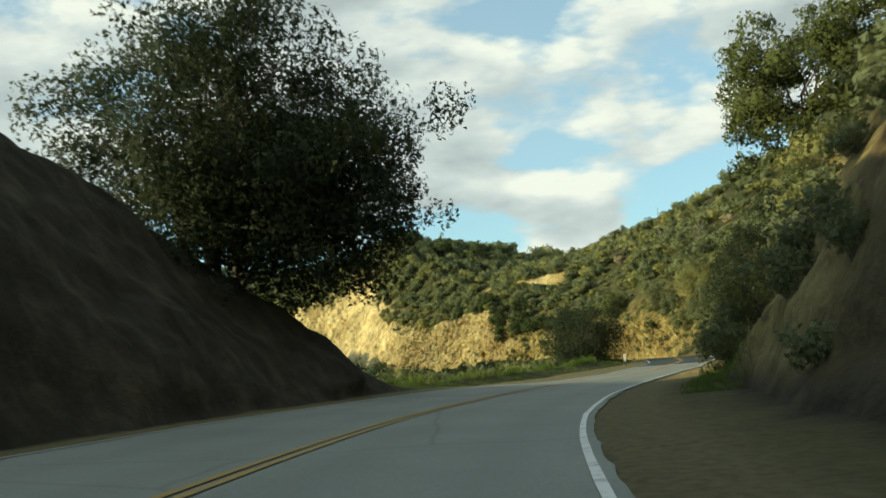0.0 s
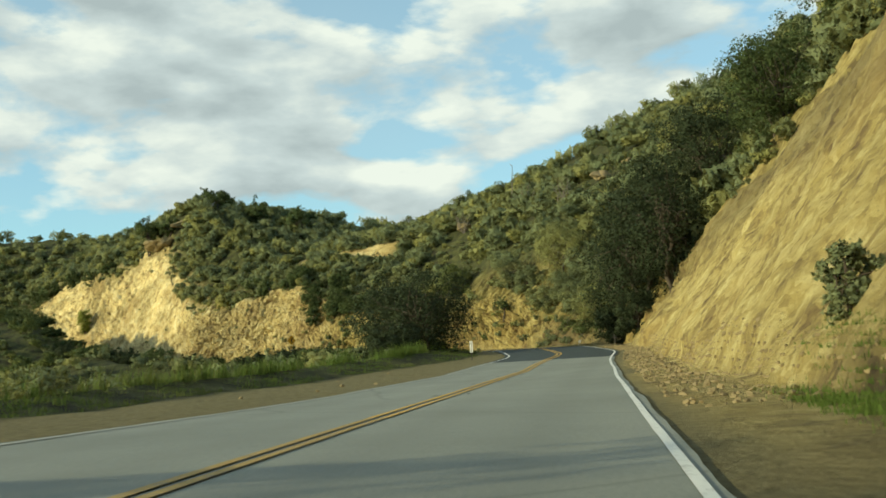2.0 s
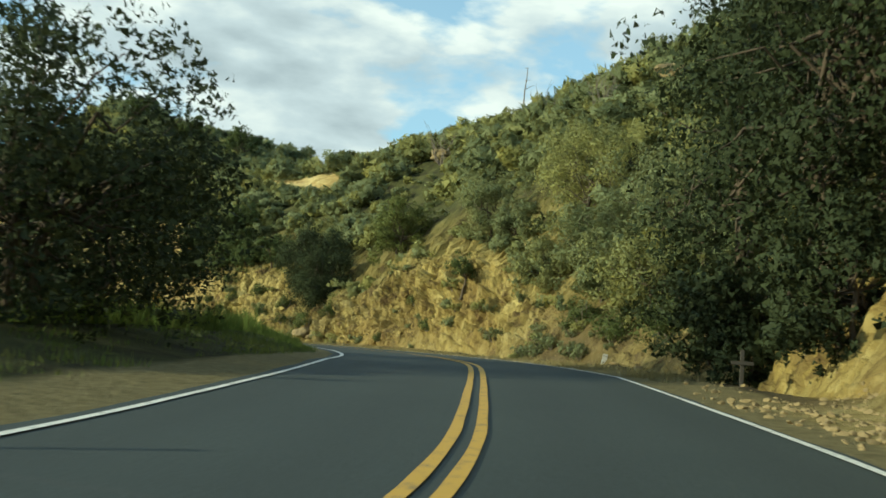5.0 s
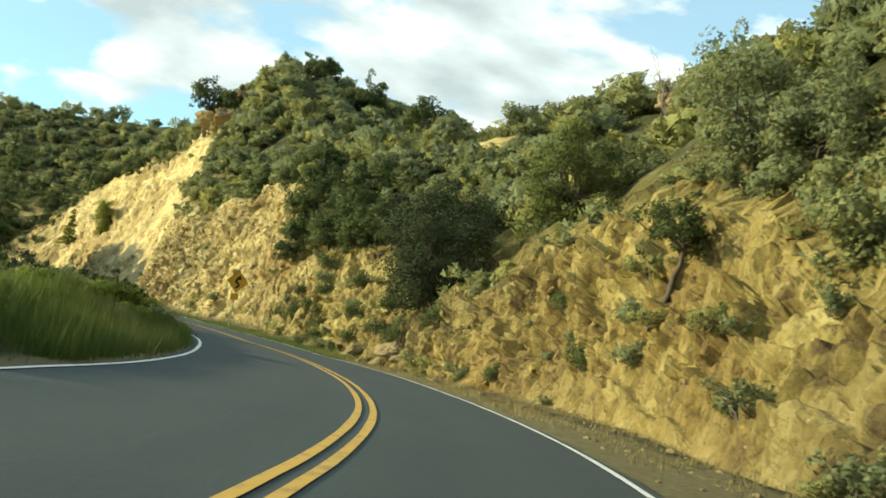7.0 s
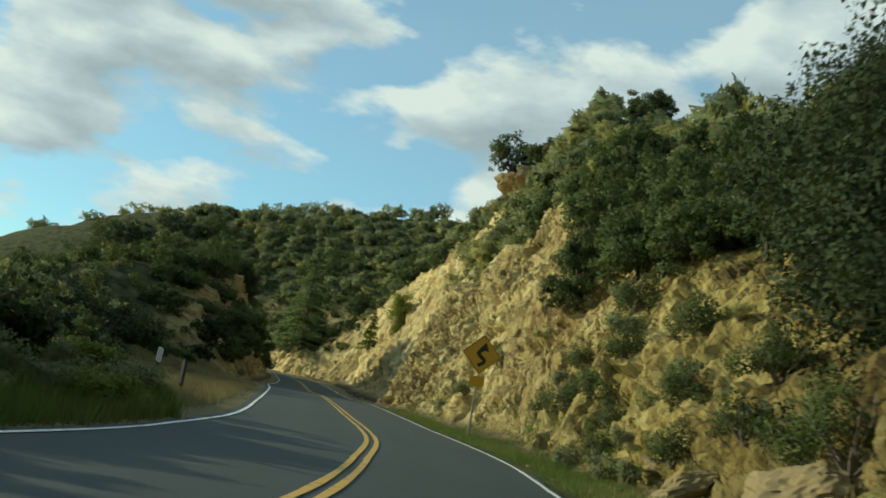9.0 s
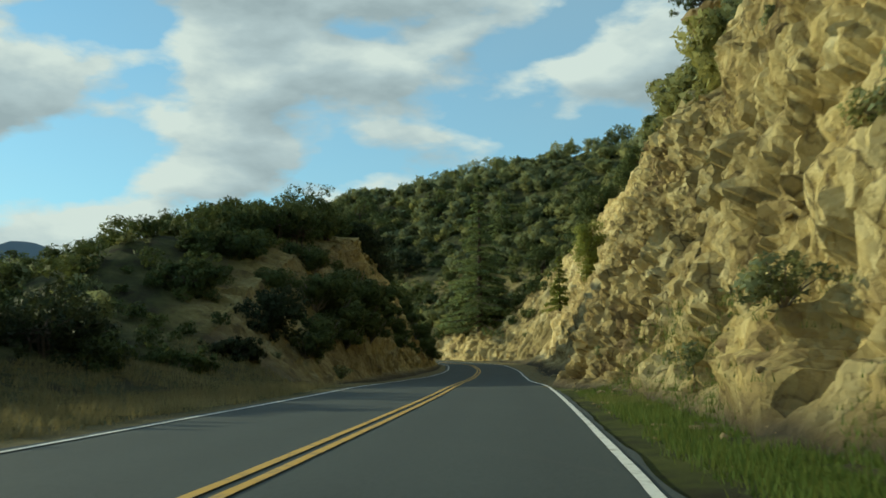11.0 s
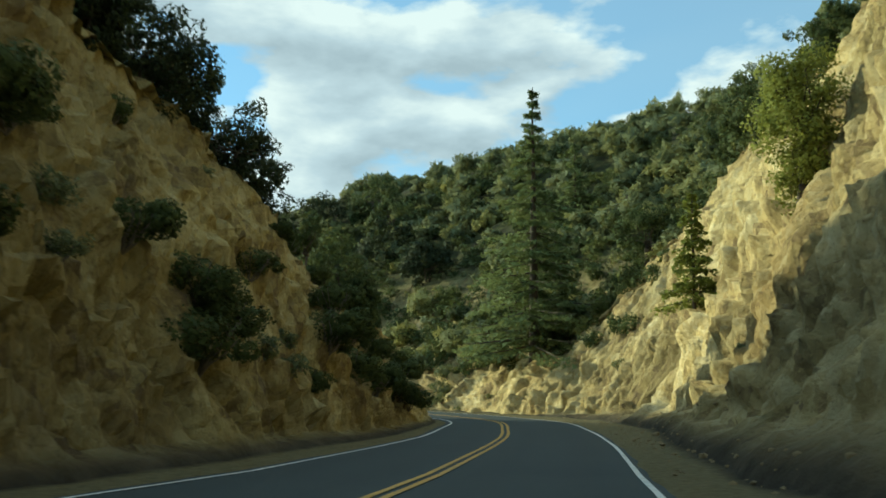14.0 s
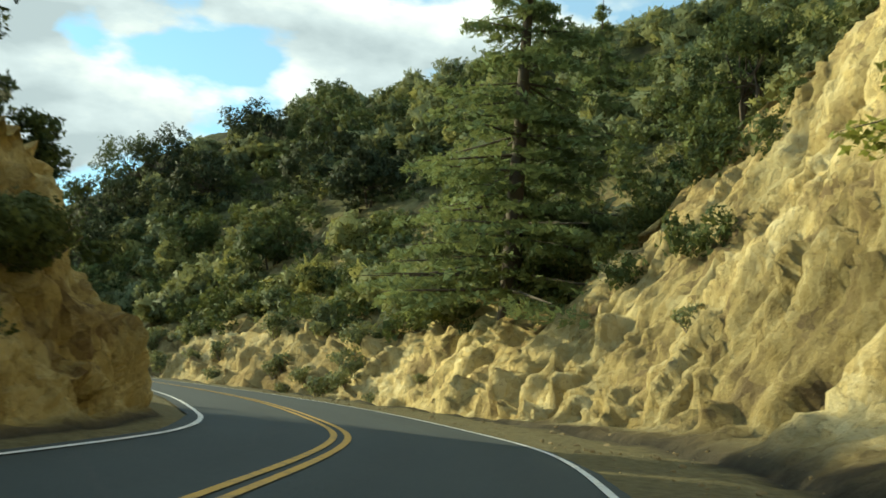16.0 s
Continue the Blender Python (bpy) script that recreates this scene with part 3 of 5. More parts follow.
        verge = (zone == 0) * (0.3 + 0.45 * smooth(203, 210, ss) * (1 - smooth(258, 266, ss)) * smooth(3.6, 4.4, d)) + ((zone == 1) & (zw[:, None] < 2)) * 0.8
        green_side = ((zone == 1) & (zw[:, None] < 2)) * -0.25
    green = np.clip(verge + (zone >= 2) * 0.6 + (green_side if side < 0 else 0), 0, 1)
    gravel = (zone == 0) * (1 - smooth(0.3, 0.75, verge))
    KEPT[side] = (s, d, flat.reshape(*d.shape, 3), zone)
    hardness = (wallish * (1 - sand)).ravel() * (1 - 0.85 * soft)
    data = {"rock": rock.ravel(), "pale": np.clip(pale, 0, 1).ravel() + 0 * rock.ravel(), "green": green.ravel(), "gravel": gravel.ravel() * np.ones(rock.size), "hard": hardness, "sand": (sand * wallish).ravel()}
    return flat, grid_faces(*d.shape), data


def far_height(x, y):
    s, d = nearest(x, y)
    a = np.abs(d)
    edge = surface(np.clip(s, 0, END), np.clip(d, -50, 50))
    p = np.c_[x * 0.009, y * 0.009, 0 * x]
    hills = 30 * np.clip(fbm(p, 4, 0.5, 71) + 0.15, -0.3, 1)
    west = -14 + 0.35 * hills
    east = edge - 0.10 * np.clip(a - 50, 0, 160) + 0.3 * hills * smooth(60, 220, a)
    out = np.where(d > 0, east, edge + (west - edge) * smooth(50, 120, a))
    out = out + (np.minimum(out, 6.0) - out) * smooth(-135, -215, x) * smooth(60, 200, y) * 0.9
    return out - 2.5 * (1 - smooth(44, 52, a)) + 0.9 * fbm(np.c_[x * 0.1, y * 0.1, 0 * x], 3, 0.5, 73), s, d


def land():
    parts = [half(RIGHT, 1, 7, 92, 20, 7), half(LEFT, -1, 7, 52, 14, 9)]
    xs, ys = np.arange(-620, 520, 7.0), np.arange(-260, 760, 7.0)
    gx, gy = np.meshgrid(xs, ys, indexing="ij")
    z, s, d = far_height(gx.ravel(), gy.ravel())
    faces = grid_faces(*gx.shape)[:, ::-1]
    inside = (np.abs(d) < 44) & (s > 6) & (s < END - 6)
    faces = faces[~inside[faces].all(1)]
    zero = np.zeros(len(z))
    parts.append((np.c_[gx.ravel(), gy.ravel(), z], faces, {"rock": zero, "pale": zero, "green": zero + 0.6, "gravel": zero, "hard": zero, "sand": zero}))
    verts, quads, data, off = [], [], {k: [] for k in parts[0][2]}, 0
    for v, f, a in parts:
        verts.append(v), quads.append(f + off)
        off += len(v)
        for k in data:
            data[k].append(a[k])
    quads, data = np.concatenate(quads), {k: np.concatenate(v) for k, v in data.items()}
    facet = data["hard"]
    me = mesh_of("ground", np.concatenate(verts), quads, EARTH, data)
    if len(me.polygons) == len(quads):
        me.polygons.foreach_set("use_smooth", facet[quads].mean(1) < 0.2)
    ob = new("ground", me)
    return tagged(ob, "steep chaparral hillside with ochre cut banks beside the road", "ground", kind="structure")


ground = land()


# offsets of the painted edge lines along the road
PAINT_R = np.array([(0, 3.25), (60, 3.25), (75, 3.55), (100, 3.5), (113, 3.3), (127, 3.05), (160, 2.85), (184, 2.85), (196, 3.05), (230, 2.95), (258, 3.2), (300, 3.2), (318, 3.05), (430, 3.05)])
PAINT_L = np.array([(0, 3.6), (80, 3.6), (113, 3.1), (130, 2.75), (145, 2.9), (161, 3.3), (174, 3.6), (190, 3.3), (205, 3.05), (230, 3.1), (261, 3.35), (280, 3.5), (292, 3.0), (301, 2.75), (310, 2.55), (316, 2.4), (321, 2.2), (326, 2.2), (332, 2.4), (345, 2.8), (430, 3.0)])


def strip(name, columns, s0, s1, lift, mat, step=0.5, wobble=0.0):
    """A ribbon along the road; each column gives its offset at the stations s."""
    s = np.r_[np.arange(s0, s1, step), s1]
    cols = []
    for k, column in enumerate(columns):
        o = column(s) + (wobble * fbm(np.c_[s * 0.8, s * 0 + k, s * 0], 3, 0.6, 80) if wobble else 0)
        cols.append((np.c_[ground_xy(s, o), road_z(s, o) + lift], np.exp(-((np.abs(np.abs(o) - 1.6) - 0.75) / 0.35) ** 2)))
    v = np.stack([c[0] for c in cols], 1)
    return mesh_of(name, v.reshape(-1, 3), grid_faces(len(s), len(columns))[:, ::-1], mat, {"wheel": np.stack([c[1] for c in cols], 1).ravel()})


def paint_r(s):
    return np.interp(s, PAINT_R[:, 0], PAINT_R[:, 1])


def paint_l(s):
    return -np.interp(s, PAINT_L[:, 0], PAINT_L[:, 1])


def lane(u):
    """A column of the roadway: u from 0 at the left rim to 1 at the right one, which crumbles a little."""
    def column(s):
        rim = 0.10 * fbm(np.c_[s * 0.6, s * 0 + u, s * 0], 4, 0.6, 88)
        a, b = paint_l(s) - 0.26 - rim, paint_r(s) + 0.16 + rim
        return a + (b - a) * u
    return column


SEAM = 127.6
tagged(new("road_weathered", strip("road", [lane(u) for u in np.linspace(0, 1, 33)], 0, SEAM, 0.035, OLD_ASPHALT)), "weathered pale grey asphalt of a two-lane mountain road", "road", kind="structure")
tagged(new("road_dark", strip("road", [lane(u) for u in np.linspace(0, 1, 33)], SEAM, END, 0.036, NEW_ASPHALT)), "dark newer asphalt of a two-lane mountain road", "road", kind="structure")
FADED = paint_material("faded_paint", (0.36, 0.355, 0.31), (0.24, 0.24, 0.20))
for side, rule, s0, s1, wide, mat in (("right", paint_r, 0, END, 0.046, WHITE), ("left", paint_l, SEAM, END, 0.044, WHITE), ("left_faded", paint_l, 0, SEAM, 0.04, FADED)):
    tagged(new("edge_line_" + side, strip("edge_line", [lambda s: rule(s) - wide, lambda s: rule(s) + wide], s0, s1, 0.049, mat, 0.5, 0.012)), "worn white painted edge line on the asphalt", "road marking", kind="structure")
OLD_YELLOW = paint_material("old_yellow_paint", (0.36, 0.235, 0.05), (0.21, 0.18, 0.12))
for side, o, s0, s1, mat in (("right", 0.105, 92, END, YELLOW), ("left", -0.105, 92, END, YELLOW), ("right_faded", 0.09, 0, 92, OLD_YELLOW), ("left_faded", -0.09, 0, 92, OLD_YELLOW)):
    tagged(new("centre_line_" + side, strip("centre_line", [lambda s: 0 * s + o - 0.05, lambda s: 0 * s + o + 0.05], s0, s1, 0.049, mat, 0.5, 0.012)), "worn yellow painted double centre line", "road marking", kind="structure")


# ---------------------------------------------------------------- plants
def unit(v):
    return v / (np.linalg.norm(v, axis=-1, keepdims=True) + 1e-9)


def leaf_cards(centres, normals, size, rng, stretch=1.5, shaded=None):
    """A small pointed leaf at each centre, turned about its normal, and shaded as a piece of its clump."""
    shaded = normals if shaded is None else shaded
    normals = normals * np.where((normals * shaded).sum(1) < 0, -1.0, 1.0)[:, None]
    n = len(centres)
    a = unit(np.cross(normals, rng.normal(size=(n, 3))))
    b = np.cross(normals, a)
    w = size * rng.uniform(0.6, 1.35, (n, 1))
    a, b = a * w * stretch * 0.5, b * w * 0.62
    cards = np.stack([centres - a - b * 0.4, centres + a * 0.85 - b * 0.55, centres + b], 1)
    return np.concatenate([cards, np.repeat(shaded[:, None], 3, 1)], 2)


def blob_cloud(rng, count, blobs, size, spread=0.45, squash=0.86, flat=0.65):
    """Leaves over a set of blobs (x, y, z, radius), denser at their skins."""
    blobs = np.array(blobs, float)
    pick = rng.choice(len(blobs), count, p=blobs[:, 3] ** 2 / (blobs[:, 3] ** 2).sum())
    out = unit(rng.normal(size=(count, 3)))
    r = blobs[pick, 3] * (1 - spread * rng.random(count) ** 1.5) * (0.72 + 0.5 * value_noise(out * 2.4 + pick[:, None] * 3.7, 3))
    centres = blobs[pick, :3] + out * r[:, None] * (1, 1, squash)
    normals = unit(out + rng.normal(size=(count, 3)) * flat)
    mid = (blobs[:, :3] * blobs[:, 3:] ** 2).sum(0) / (blobs[:, 3] ** 2).sum() - (0, 0, 0.15 * np.ptp(blobs[:, 2]))
    shaded = unit(0.55 * out + 0.5 * unit(centres - mid) + 0.4 * normals)
    return leaf_cards(centres, normals, size, rng, shaded=shaded)


def bush_cards(seed, count, size, tall=1.0):
    """A bush of about 1 m radius standing at the origin."""
    rng = np.random.default_rng(seed)
    blobs = [(0, 0, 0.55 * tall, 0.6)]
    for k in range(rng.integers(8, 14)):
        t, q = rng.uniform(0, 6.28), rng.uniform(0.25, 0.85)
        blobs.append((q * math.cos(t), q * math.sin(t), rng.uniform(0.15, 1.15 - 0.45 * q) * tall, rng.uniform(0.2, 0.42)))
    return blob_cloud(rng, count, blobs, size)


def scatter_bushes(name, places, radii, templates, mat, seed, label, category="shrubs"):
    """Many bushes as one mesh: places (n, 3), radii (n)."""
    rng = np.random.default_rng(seed)
    verts, tints = [], []
    kind = rng.integers(0, len(templates), len(places))
    for k, cards in enumerate(templates):
        i = np.where(kind == k)[0]
        if not len(i):
            continue
        t = rng.uniform(0, 6.28, len(i))
        c, s_ = np.cos(t)[:, None, None], np.sin(t)[:, None, None]
        r = radii[i][:, None, None]
        x, y, z = cards[None, ..., 0], cards[None, ..., 1], cards[None, ..., 2]
        v = np.stack([(x * c - y * s_) * r, (x * s_ + y * c) * r, z * r * rng.uniform(0.7, 1.2, (len(i), 1, 1))], -1) + places[i][:, None, None, :]
        nx, ny, nz = cards[None, ..., 3], cards[None, ..., 4], cards[None, ..., 5]
        v = np.concatenate([v, np.stack([nx * c - ny * s_, nx * s_ + ny * c, nz + 0 * r], -1)], -1)
        verts.append(v.reshape(-1, 6))
        tints.append(np.repeat(rng.random(len(i)), cards.shape[0] * 3))
    ob = new(name, leaf_mesh(name, np.concatenate(verts), mat, np.concatenate(tints)))
    return tagged(ob, label, category, kind="stuff")


def on_land(s, d):
    """Places on the finished relief at stations s and offsets d."""
    s, d = np.atleast_1d(s).astype(float), np.atleast_1d(d).astype(float)
    out = np.empty((len(s), 3))
    for side in (1, -1):
        rows, cols, places, zone = KEPT[side]
        pick = np.where(np.sign(d) * side > 0)[0]
        i = np.clip(np.searchsorted(rows, s[pick]), 0, len(rows) - 1)
        j = np.abs(cols[i] - np.abs(d[pick])[:, None]).argmin(1)
        out[pick] = places[i, j]
        flat = zone[i, j] == 0
        out[pick[flat], :2] = ground_xy(s[pick[flat]], d[pick[flat]])
    return out


def on_wall(s, side, u):
    """A place on the cut face, u from its foot (0) to its top (1)."""
    rows, cols, places, zone = KEPT[side]
    i = min(int(np.searchsorted(rows, s)), len(rows) - 1)
    j = np.where(zone[i] == 1)[0]
    return places[i, j[int(round(u * (len(j) - 1)))]]


def scatter(seed, count, side, s0, s1, d0, d1, table):
    """Random places on the slope past the top of the cut."""
    rng = np.random.default_rng(seed)
    s = rng.uniform(s0, s1, count)
    top = np.interp(s, table[:, 0], table[:, 2])
    return s, (top + d0 + (d1 - top - d0) * rng.random(count)) * side


OUTCROPS = np.array([(47.4, 147.2, 1.5), (44.9, 150.6, 1.1), (-11.1, 239.4, 1.6), (-13.7, 238.6, 1.4), (-16.3, 241.2, 1.5), (33.0, 176.5, 1.0)])


def clear_of(places, room=1.5):
    """Which places keep away from the bare outcrops."""
    gap = np.hypot(places[:, None, 0] - OUTCROPS[None, :, 0], places[:, None, 1] - OUTCROPS[None, :, 1])
    return (gap > OUTCROPS[None, :, 2] + room).all(1)


MID = [bush_cards(100 + k, 168, 0.34) for k in range(9)]
LOW = [bush_cards(200 + k, 95, 0.50) for k in range(6)]
TUFT = [bush_cards(250 + k, 42, 0.44, 0.8) for k in range(5)]

s, d = scatter(1, 3150, 1, 58, 395, 0.3, 27, RIGHT)
bare = ((s > 221) & (s < 247) & (d > 17.2) & (d < 22.4)) | ((s > 84) & (s < 136) & (d < 15.5))
ok = (fbm(np.c_[s * 0.08, d * 0.12, 0 * s], 3, 0.5, 91) > np.where(s > 326, -0.2, -0.5)) & ~bare
size = 0.6 + 1.5 * np.random.default_rng(5).random(len(s)) ** 1.7
close = ok & (s > 158) & (s < 335) & (d < np.interp(s, RIGHT[:, 0], RIGHT[:, 2]) + 4.0)
size = np.where(close & (s > 188) & (s < 240), np.minimum(size, 1.15), size)
FINE = [bush_cards(150 + k, 580, 0.175) for k in range(8)]
free = clear_of(on_land(s, d))
ok, close = ok & free, close & free
scatter_bushes("cliff_top_chaparral", on_land(s[close], d[close]), size[close], FINE, CHAPARRAL, 6, "olive-green chaparral shrubs along the top of the cut")
ok &= ~close
scatter_bushes("chaparral", on_land(s[ok], d[ok]), size[ok], MID, CHAPARRAL, 7, "dense olive-green chaparral shrubs on the hillside above the cut")
# chaparral in the darker oak leaf colour, which paints in the hillside's half shade
rng = np.random.default_rng(31)
s, d = rng.uniform(330, 388, 620), 8.3 + 26 * rng.random(620) ** 1.3
scatter_bushes("hillside_chaparral", on_land(s, d), rng.uniform(0.6, 1.6, 620), [b[:230] for b in FINE], OAK, 32, "green chaparral past the last cut, its leaves darkened for the hillside's shade")
s, d = scatter(12, 2900, 1, 50, 395, -0.2, 30, RIGHT)
bare = ((s > 221) & (s < 247) & (d > 17.2) & (d < 22.4)) | ((s > 84) & (s < 136) & (d < 15.0))
bare |= ~clear_of(on_land(s, d), 0.6)
scatter_bushes("low_scrub", on_land(s[~bare], d[~bare]), np.random.default_rng(25).uniform(0.35, 0.8, (~bare).sum()), TUFT, CHAPARRAL, 27, "low grey-green scrub between the larger shrubs")
s, d = scatter(11, 1900, 1, 20, 395, 14, 49, RIGHT)
ok = (d > 25.5) & clear_of(on_land(s, d))
scatter_bushes("upper_chaparral", on_land(s[ok], d[ok]), np.random.default_rng(15).uniform(0.9, 2.1, ok.sum()), [b[:78] for b in LOW], CHAPARRAL, 17, "olive-green chaparral shrubs along the hill's brow")
s, d = scatter(2, 1200, -1, 20, 395, 4.0, 48, LEFT)
scatter_bushes("valley_chaparral", on_land(s, d), np.random.default_rng(6).uniform(0.8, 2.0, len(s)) * np.where((s > 250) & (s < 300), 0.6, 1.0), [b[:82] for b in MID], CHAPARRAL, 8, "dark green shrubs filling the slope below the road")
rng = np.random.default_rng(19)
s, d = rng.uniform(250, 312, 520), -rng.uniform(9.5, 34, 520)
low = np.where((s < 268) & (d > -15), 0.55, 1.0)
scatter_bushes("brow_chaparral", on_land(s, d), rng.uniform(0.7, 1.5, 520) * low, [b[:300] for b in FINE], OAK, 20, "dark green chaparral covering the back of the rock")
rng = np.random.default_rng(9)
fx, fy = rng.uniform(-320, 150, 3600), rng.uniform(60, 420, 3600)
fz, fs, fd = far_height(fx, fy)
ok = np.abs(fd) > 49
scatter_bushes("far_chaparral", np.c_[fx, fy, fz][ok], rng.uniform(1.6, 3.4, ok.sum()), [b[:40] for b in LOW], CHAPARRAL, 10, "distant scrub on the far hillsides")


def part(name, data, parent, label=""):
    """One mesh as a part of a thing, in the thing's own space."""
    ob = new(name, data)
    ob.parent = parent
    return tagged(ob, label) if label else ob


def tubes(segments, sides=4):
    """Tapered round segments (p0, p1, r0, r1) as verts and quads."""
    verts, faces = [], []
    ring = np.arange(sides) * 2 * math.pi / sides
    for p0, p1, r0, r1 in segments:
        p0, p1 = np.asarray(p0, float), np.asarray(p1, float)
        w = unit(p1 - p0)
        a = unit(np.cross(w, (0.31, 0.17, 0.94) if abs(w[2]) < 0.9 else (1.0, 0.1, 0.0)))
        b = np.cross(w, a)
        circle = np.cos(ring)[:, None] * a + np.sin(ring)[:, None] * b
        k = len(verts) * 2 * sides
        verts.append(np.concatenate([p0 + circle * r0, p1 + circle * r1]))
        for q in range(sides):
            faces.append((k + q, k + (q + 1) % sides, k + sides + (q + 1) % sides, k + sides + q))
    return np.concatenate(verts), np.array(faces)


def pipe(segments, sides):
    """The segments of one limb as a single closed-up tube."""
    ring = np.arange(sides) * 2 * math.pi / sides
    rings = [(p0, r0) for p0, p1, r0, r1 in segments] + [(segments[-1][1], segments[-1][3])]
    verts = np.concatenate([np.asarray(p) + np.c_[np.cos(ring), np.sin(ring), 0 * ring] * r for p, r in rings])
    faces = [(k * sides + q, k * sides + (q + 1) % sides, (k + 1) * sides + (q + 1) % sides, (k + 1) * sides + q) for k in range(len(rings) - 1) for q in range(sides)]
    return verts, np.array(faces)


def limb(rng, p0, p1, r0, r1, steps, sway):
    """A crooked limb from p0 to p1 as segments, and the points along it."""
    p0, p1 = np.asarray(p0, float), np.asarray(p1, float)
    pts = [p0 + (p1 - p0) * u + (rng.normal(size=3) * sway if 0 < u < 1 else 0) for u in np.linspace(0, 1, steps + 1)]
    rad = np.linspace(r0, r1, steps + 1)
    return [(pts[k], pts[k + 1], rad[k], rad[k + 1]) for k in range(steps)], pts


def broad_tree(label, place, tall, wide, seed, leaves, size, mat=None, clear=0.25, stems=2, deep=1.0, blobs=26, tint=None, name="tree", lean=(0, 0)):
    """A tree with crooked stems, limbs and a crown of many leaf clumps."""
    mat = mat or OAK
    rng = np.random.default_rng(seed)
    root = new(name)
    root.location = place
    wood, clumps = [], []
    mid = np.array([lean[0], lean[1], tall * (1 + clear) / 2])
    half_h = tall * (1 - clear) / 2
    for k in range(stems):
        t = rng.uniform(0, 6.28)
        foot = np.array([math.cos(t), math.sin(t), 0]) * 0.04 * tall * (stems > 1)
        crotch = np.array([lean[0] * 0.4 + math.cos(t) * wide * 0.10, lean[1] * 0.4 + math.sin(t) * wide * 0.10, tall * rng.uniform(0.3, 0.42)])
        seg, _ = limb(rng, foot - (0, 0, 0.6), crotch, (0.020 * tall + 0.05) / stems**0.35, 0.010 * tall + 0.03, 4, 0.02 * tall)
        wood += seg
        for b in range(max(3, blobs // stems)):
            way = unit(rng.normal(size=3))
            way[2] = way[2] * 0.9 + 0.08
            r = rng.uniform(0.45, 0.86)
            tip = mid + way * (wide * 0.5, wide * 0.5 * deep, half_h) * r
            seg, pts = limb(rng, crotch, tip, 0.0055 * tall + 0.012, 0.012, 4, 0.03 * tall)
            wood += seg
            clumps.append((*tip, rng.uniform(0.08, 0.16) * (wide + half_h * 2) * 0.5))
            for _ in range(3):
                q = pts[3] + (tip - pts[3]) * rng.uniform(0, 1.25) + rng.normal(size=3) * 0.085 * wide
                clumps.append((*q, rng.uniform(0.045, 0.10) * (wide + half_h * 2) * 0.5))
    if clear < 0.07:
        for _ in range(14):
            t, q = rng.uniform(0, 6.28), rng.uniform(0.1, 0.42) * wide
            clumps.append((lean[0] * 0.3 + q * math.cos(t), lean[1] * 0.3 + q * math.sin(t), tall * rng.uniform(-0.05, 0.28), rng.uniform(0.06, 0.12) * (wide + tall) * 0.5))
    cards = blob_cloud(rng, leaves, clumps, size, 0.55, 0.8, 0.9)
    v, f = tubes(wood)
    part("trunk", mesh_of("trunk", v, f, BARK), root, "dark crooked trunk and limbs")
    shade = np.repeat(np.full(len(cards), 0.3 if tint is None else tint) + rng.normal(size=len(cards)) * 0.08, 3)
    part("crown", leaf_mesh("crown", cards, mat, shade), root)
    return tagged(root, label, name.replace("_", " "))


def conifer(label, place, tall, reach, seed, leaves=60, name="conifer"):
    """A tall conifer: straight trunk, drooping whorled branches, sprays of needles."""
    rng = np.random.default_rng(seed)
    root = new(name)
    root.location = place
    seg, _ = limb(rng, (0, 0, -0.5), (0, 0, tall), 0.021 * tall, 0.02, 12, 0.03)
    twigs, cards = [], []
    z = 0.035 * tall
    while z < tall * 0.985:
        u = z / tall
        length = reach * (1 - u) ** 1.2 * rng.uniform(0.85, 1.2) + 0.3
        for k in range(rng.integers(5, 8) + (u < 0.45)):
            t = rng.uniform(0, 6.28)
            l = length * rng.uniform(0.55, 1.15)
            way = np.array([math.cos(t), math.sin(t), 0])
            tip = np.array([0, 0, z - 0.16 * l + rng.normal() * 0.12]) + way * l
            twigs.append(((0, 0, z), tip, 0.012 + 0.012 * l, 0.008))
            n = int(leaves * (0.3 + l / reach) * (1 - 0.45 * u))
            r = rng.random(n) ** 0.62
            side = np.cross(way, (0, 0, 1))
            c = np.array([0, 0, z]) + (tip - (0, 0, z)) * r[:, None] + side * (rng.normal(size=n) * 0.16 * l * (1.1 - r * 0.6))[:, None]
            c[:, 2] += -np.abs(rng.normal(size=n)) * 0.12 + 0.05 - 0.06 * l * r**2
            nor = unit(np.array([0, 0, 1.0]) + rng.normal(size=(n, 3)) * 0.55)
            cards.append(leaf_cards(c, nor, 0.13 if name == "pine" else 0.27, rng, 1.8, unit(0.6 * way + (0, 0, 0.45) + 0.5 * nor)))
        z += rng.uniform(0.5, 0.8) * (tall / 19) ** 0.5 * (1.0 if u < 0.6 else 1.15)
    cards = np.concatenate(cards)
    v, f = pipe(seg, 8)
    for twig in twigs:
        bv, bf = tubes([twig], 4)
        part("branch", mesh_of("branch", bv, bf, BARK), root)
    part("trunk", mesh_of("trunk", v, f, BARK), root, "straight brown trunk with bare branch ends")
    part("crown", leaf_mesh("crown", cards, PINE if name == "pine" else NEEDLE, np.repeat(rng.random(len(cards)) * 0.6 + (0.4 if name == "pine" else 0.1), 3)), root)
    return tagged(root, label, name)


def at(s, d, dz=0.0):
    return Vector(on_land(s, d)[0]) + Vector((0, 0, dz))


def at_xy(x, y, dz=0.0):
    s, d = nearest(np.array([float(x)]), np.array([float(y)]))
    return Vector((x, y, on_land(s, d)[0][2] + dz))


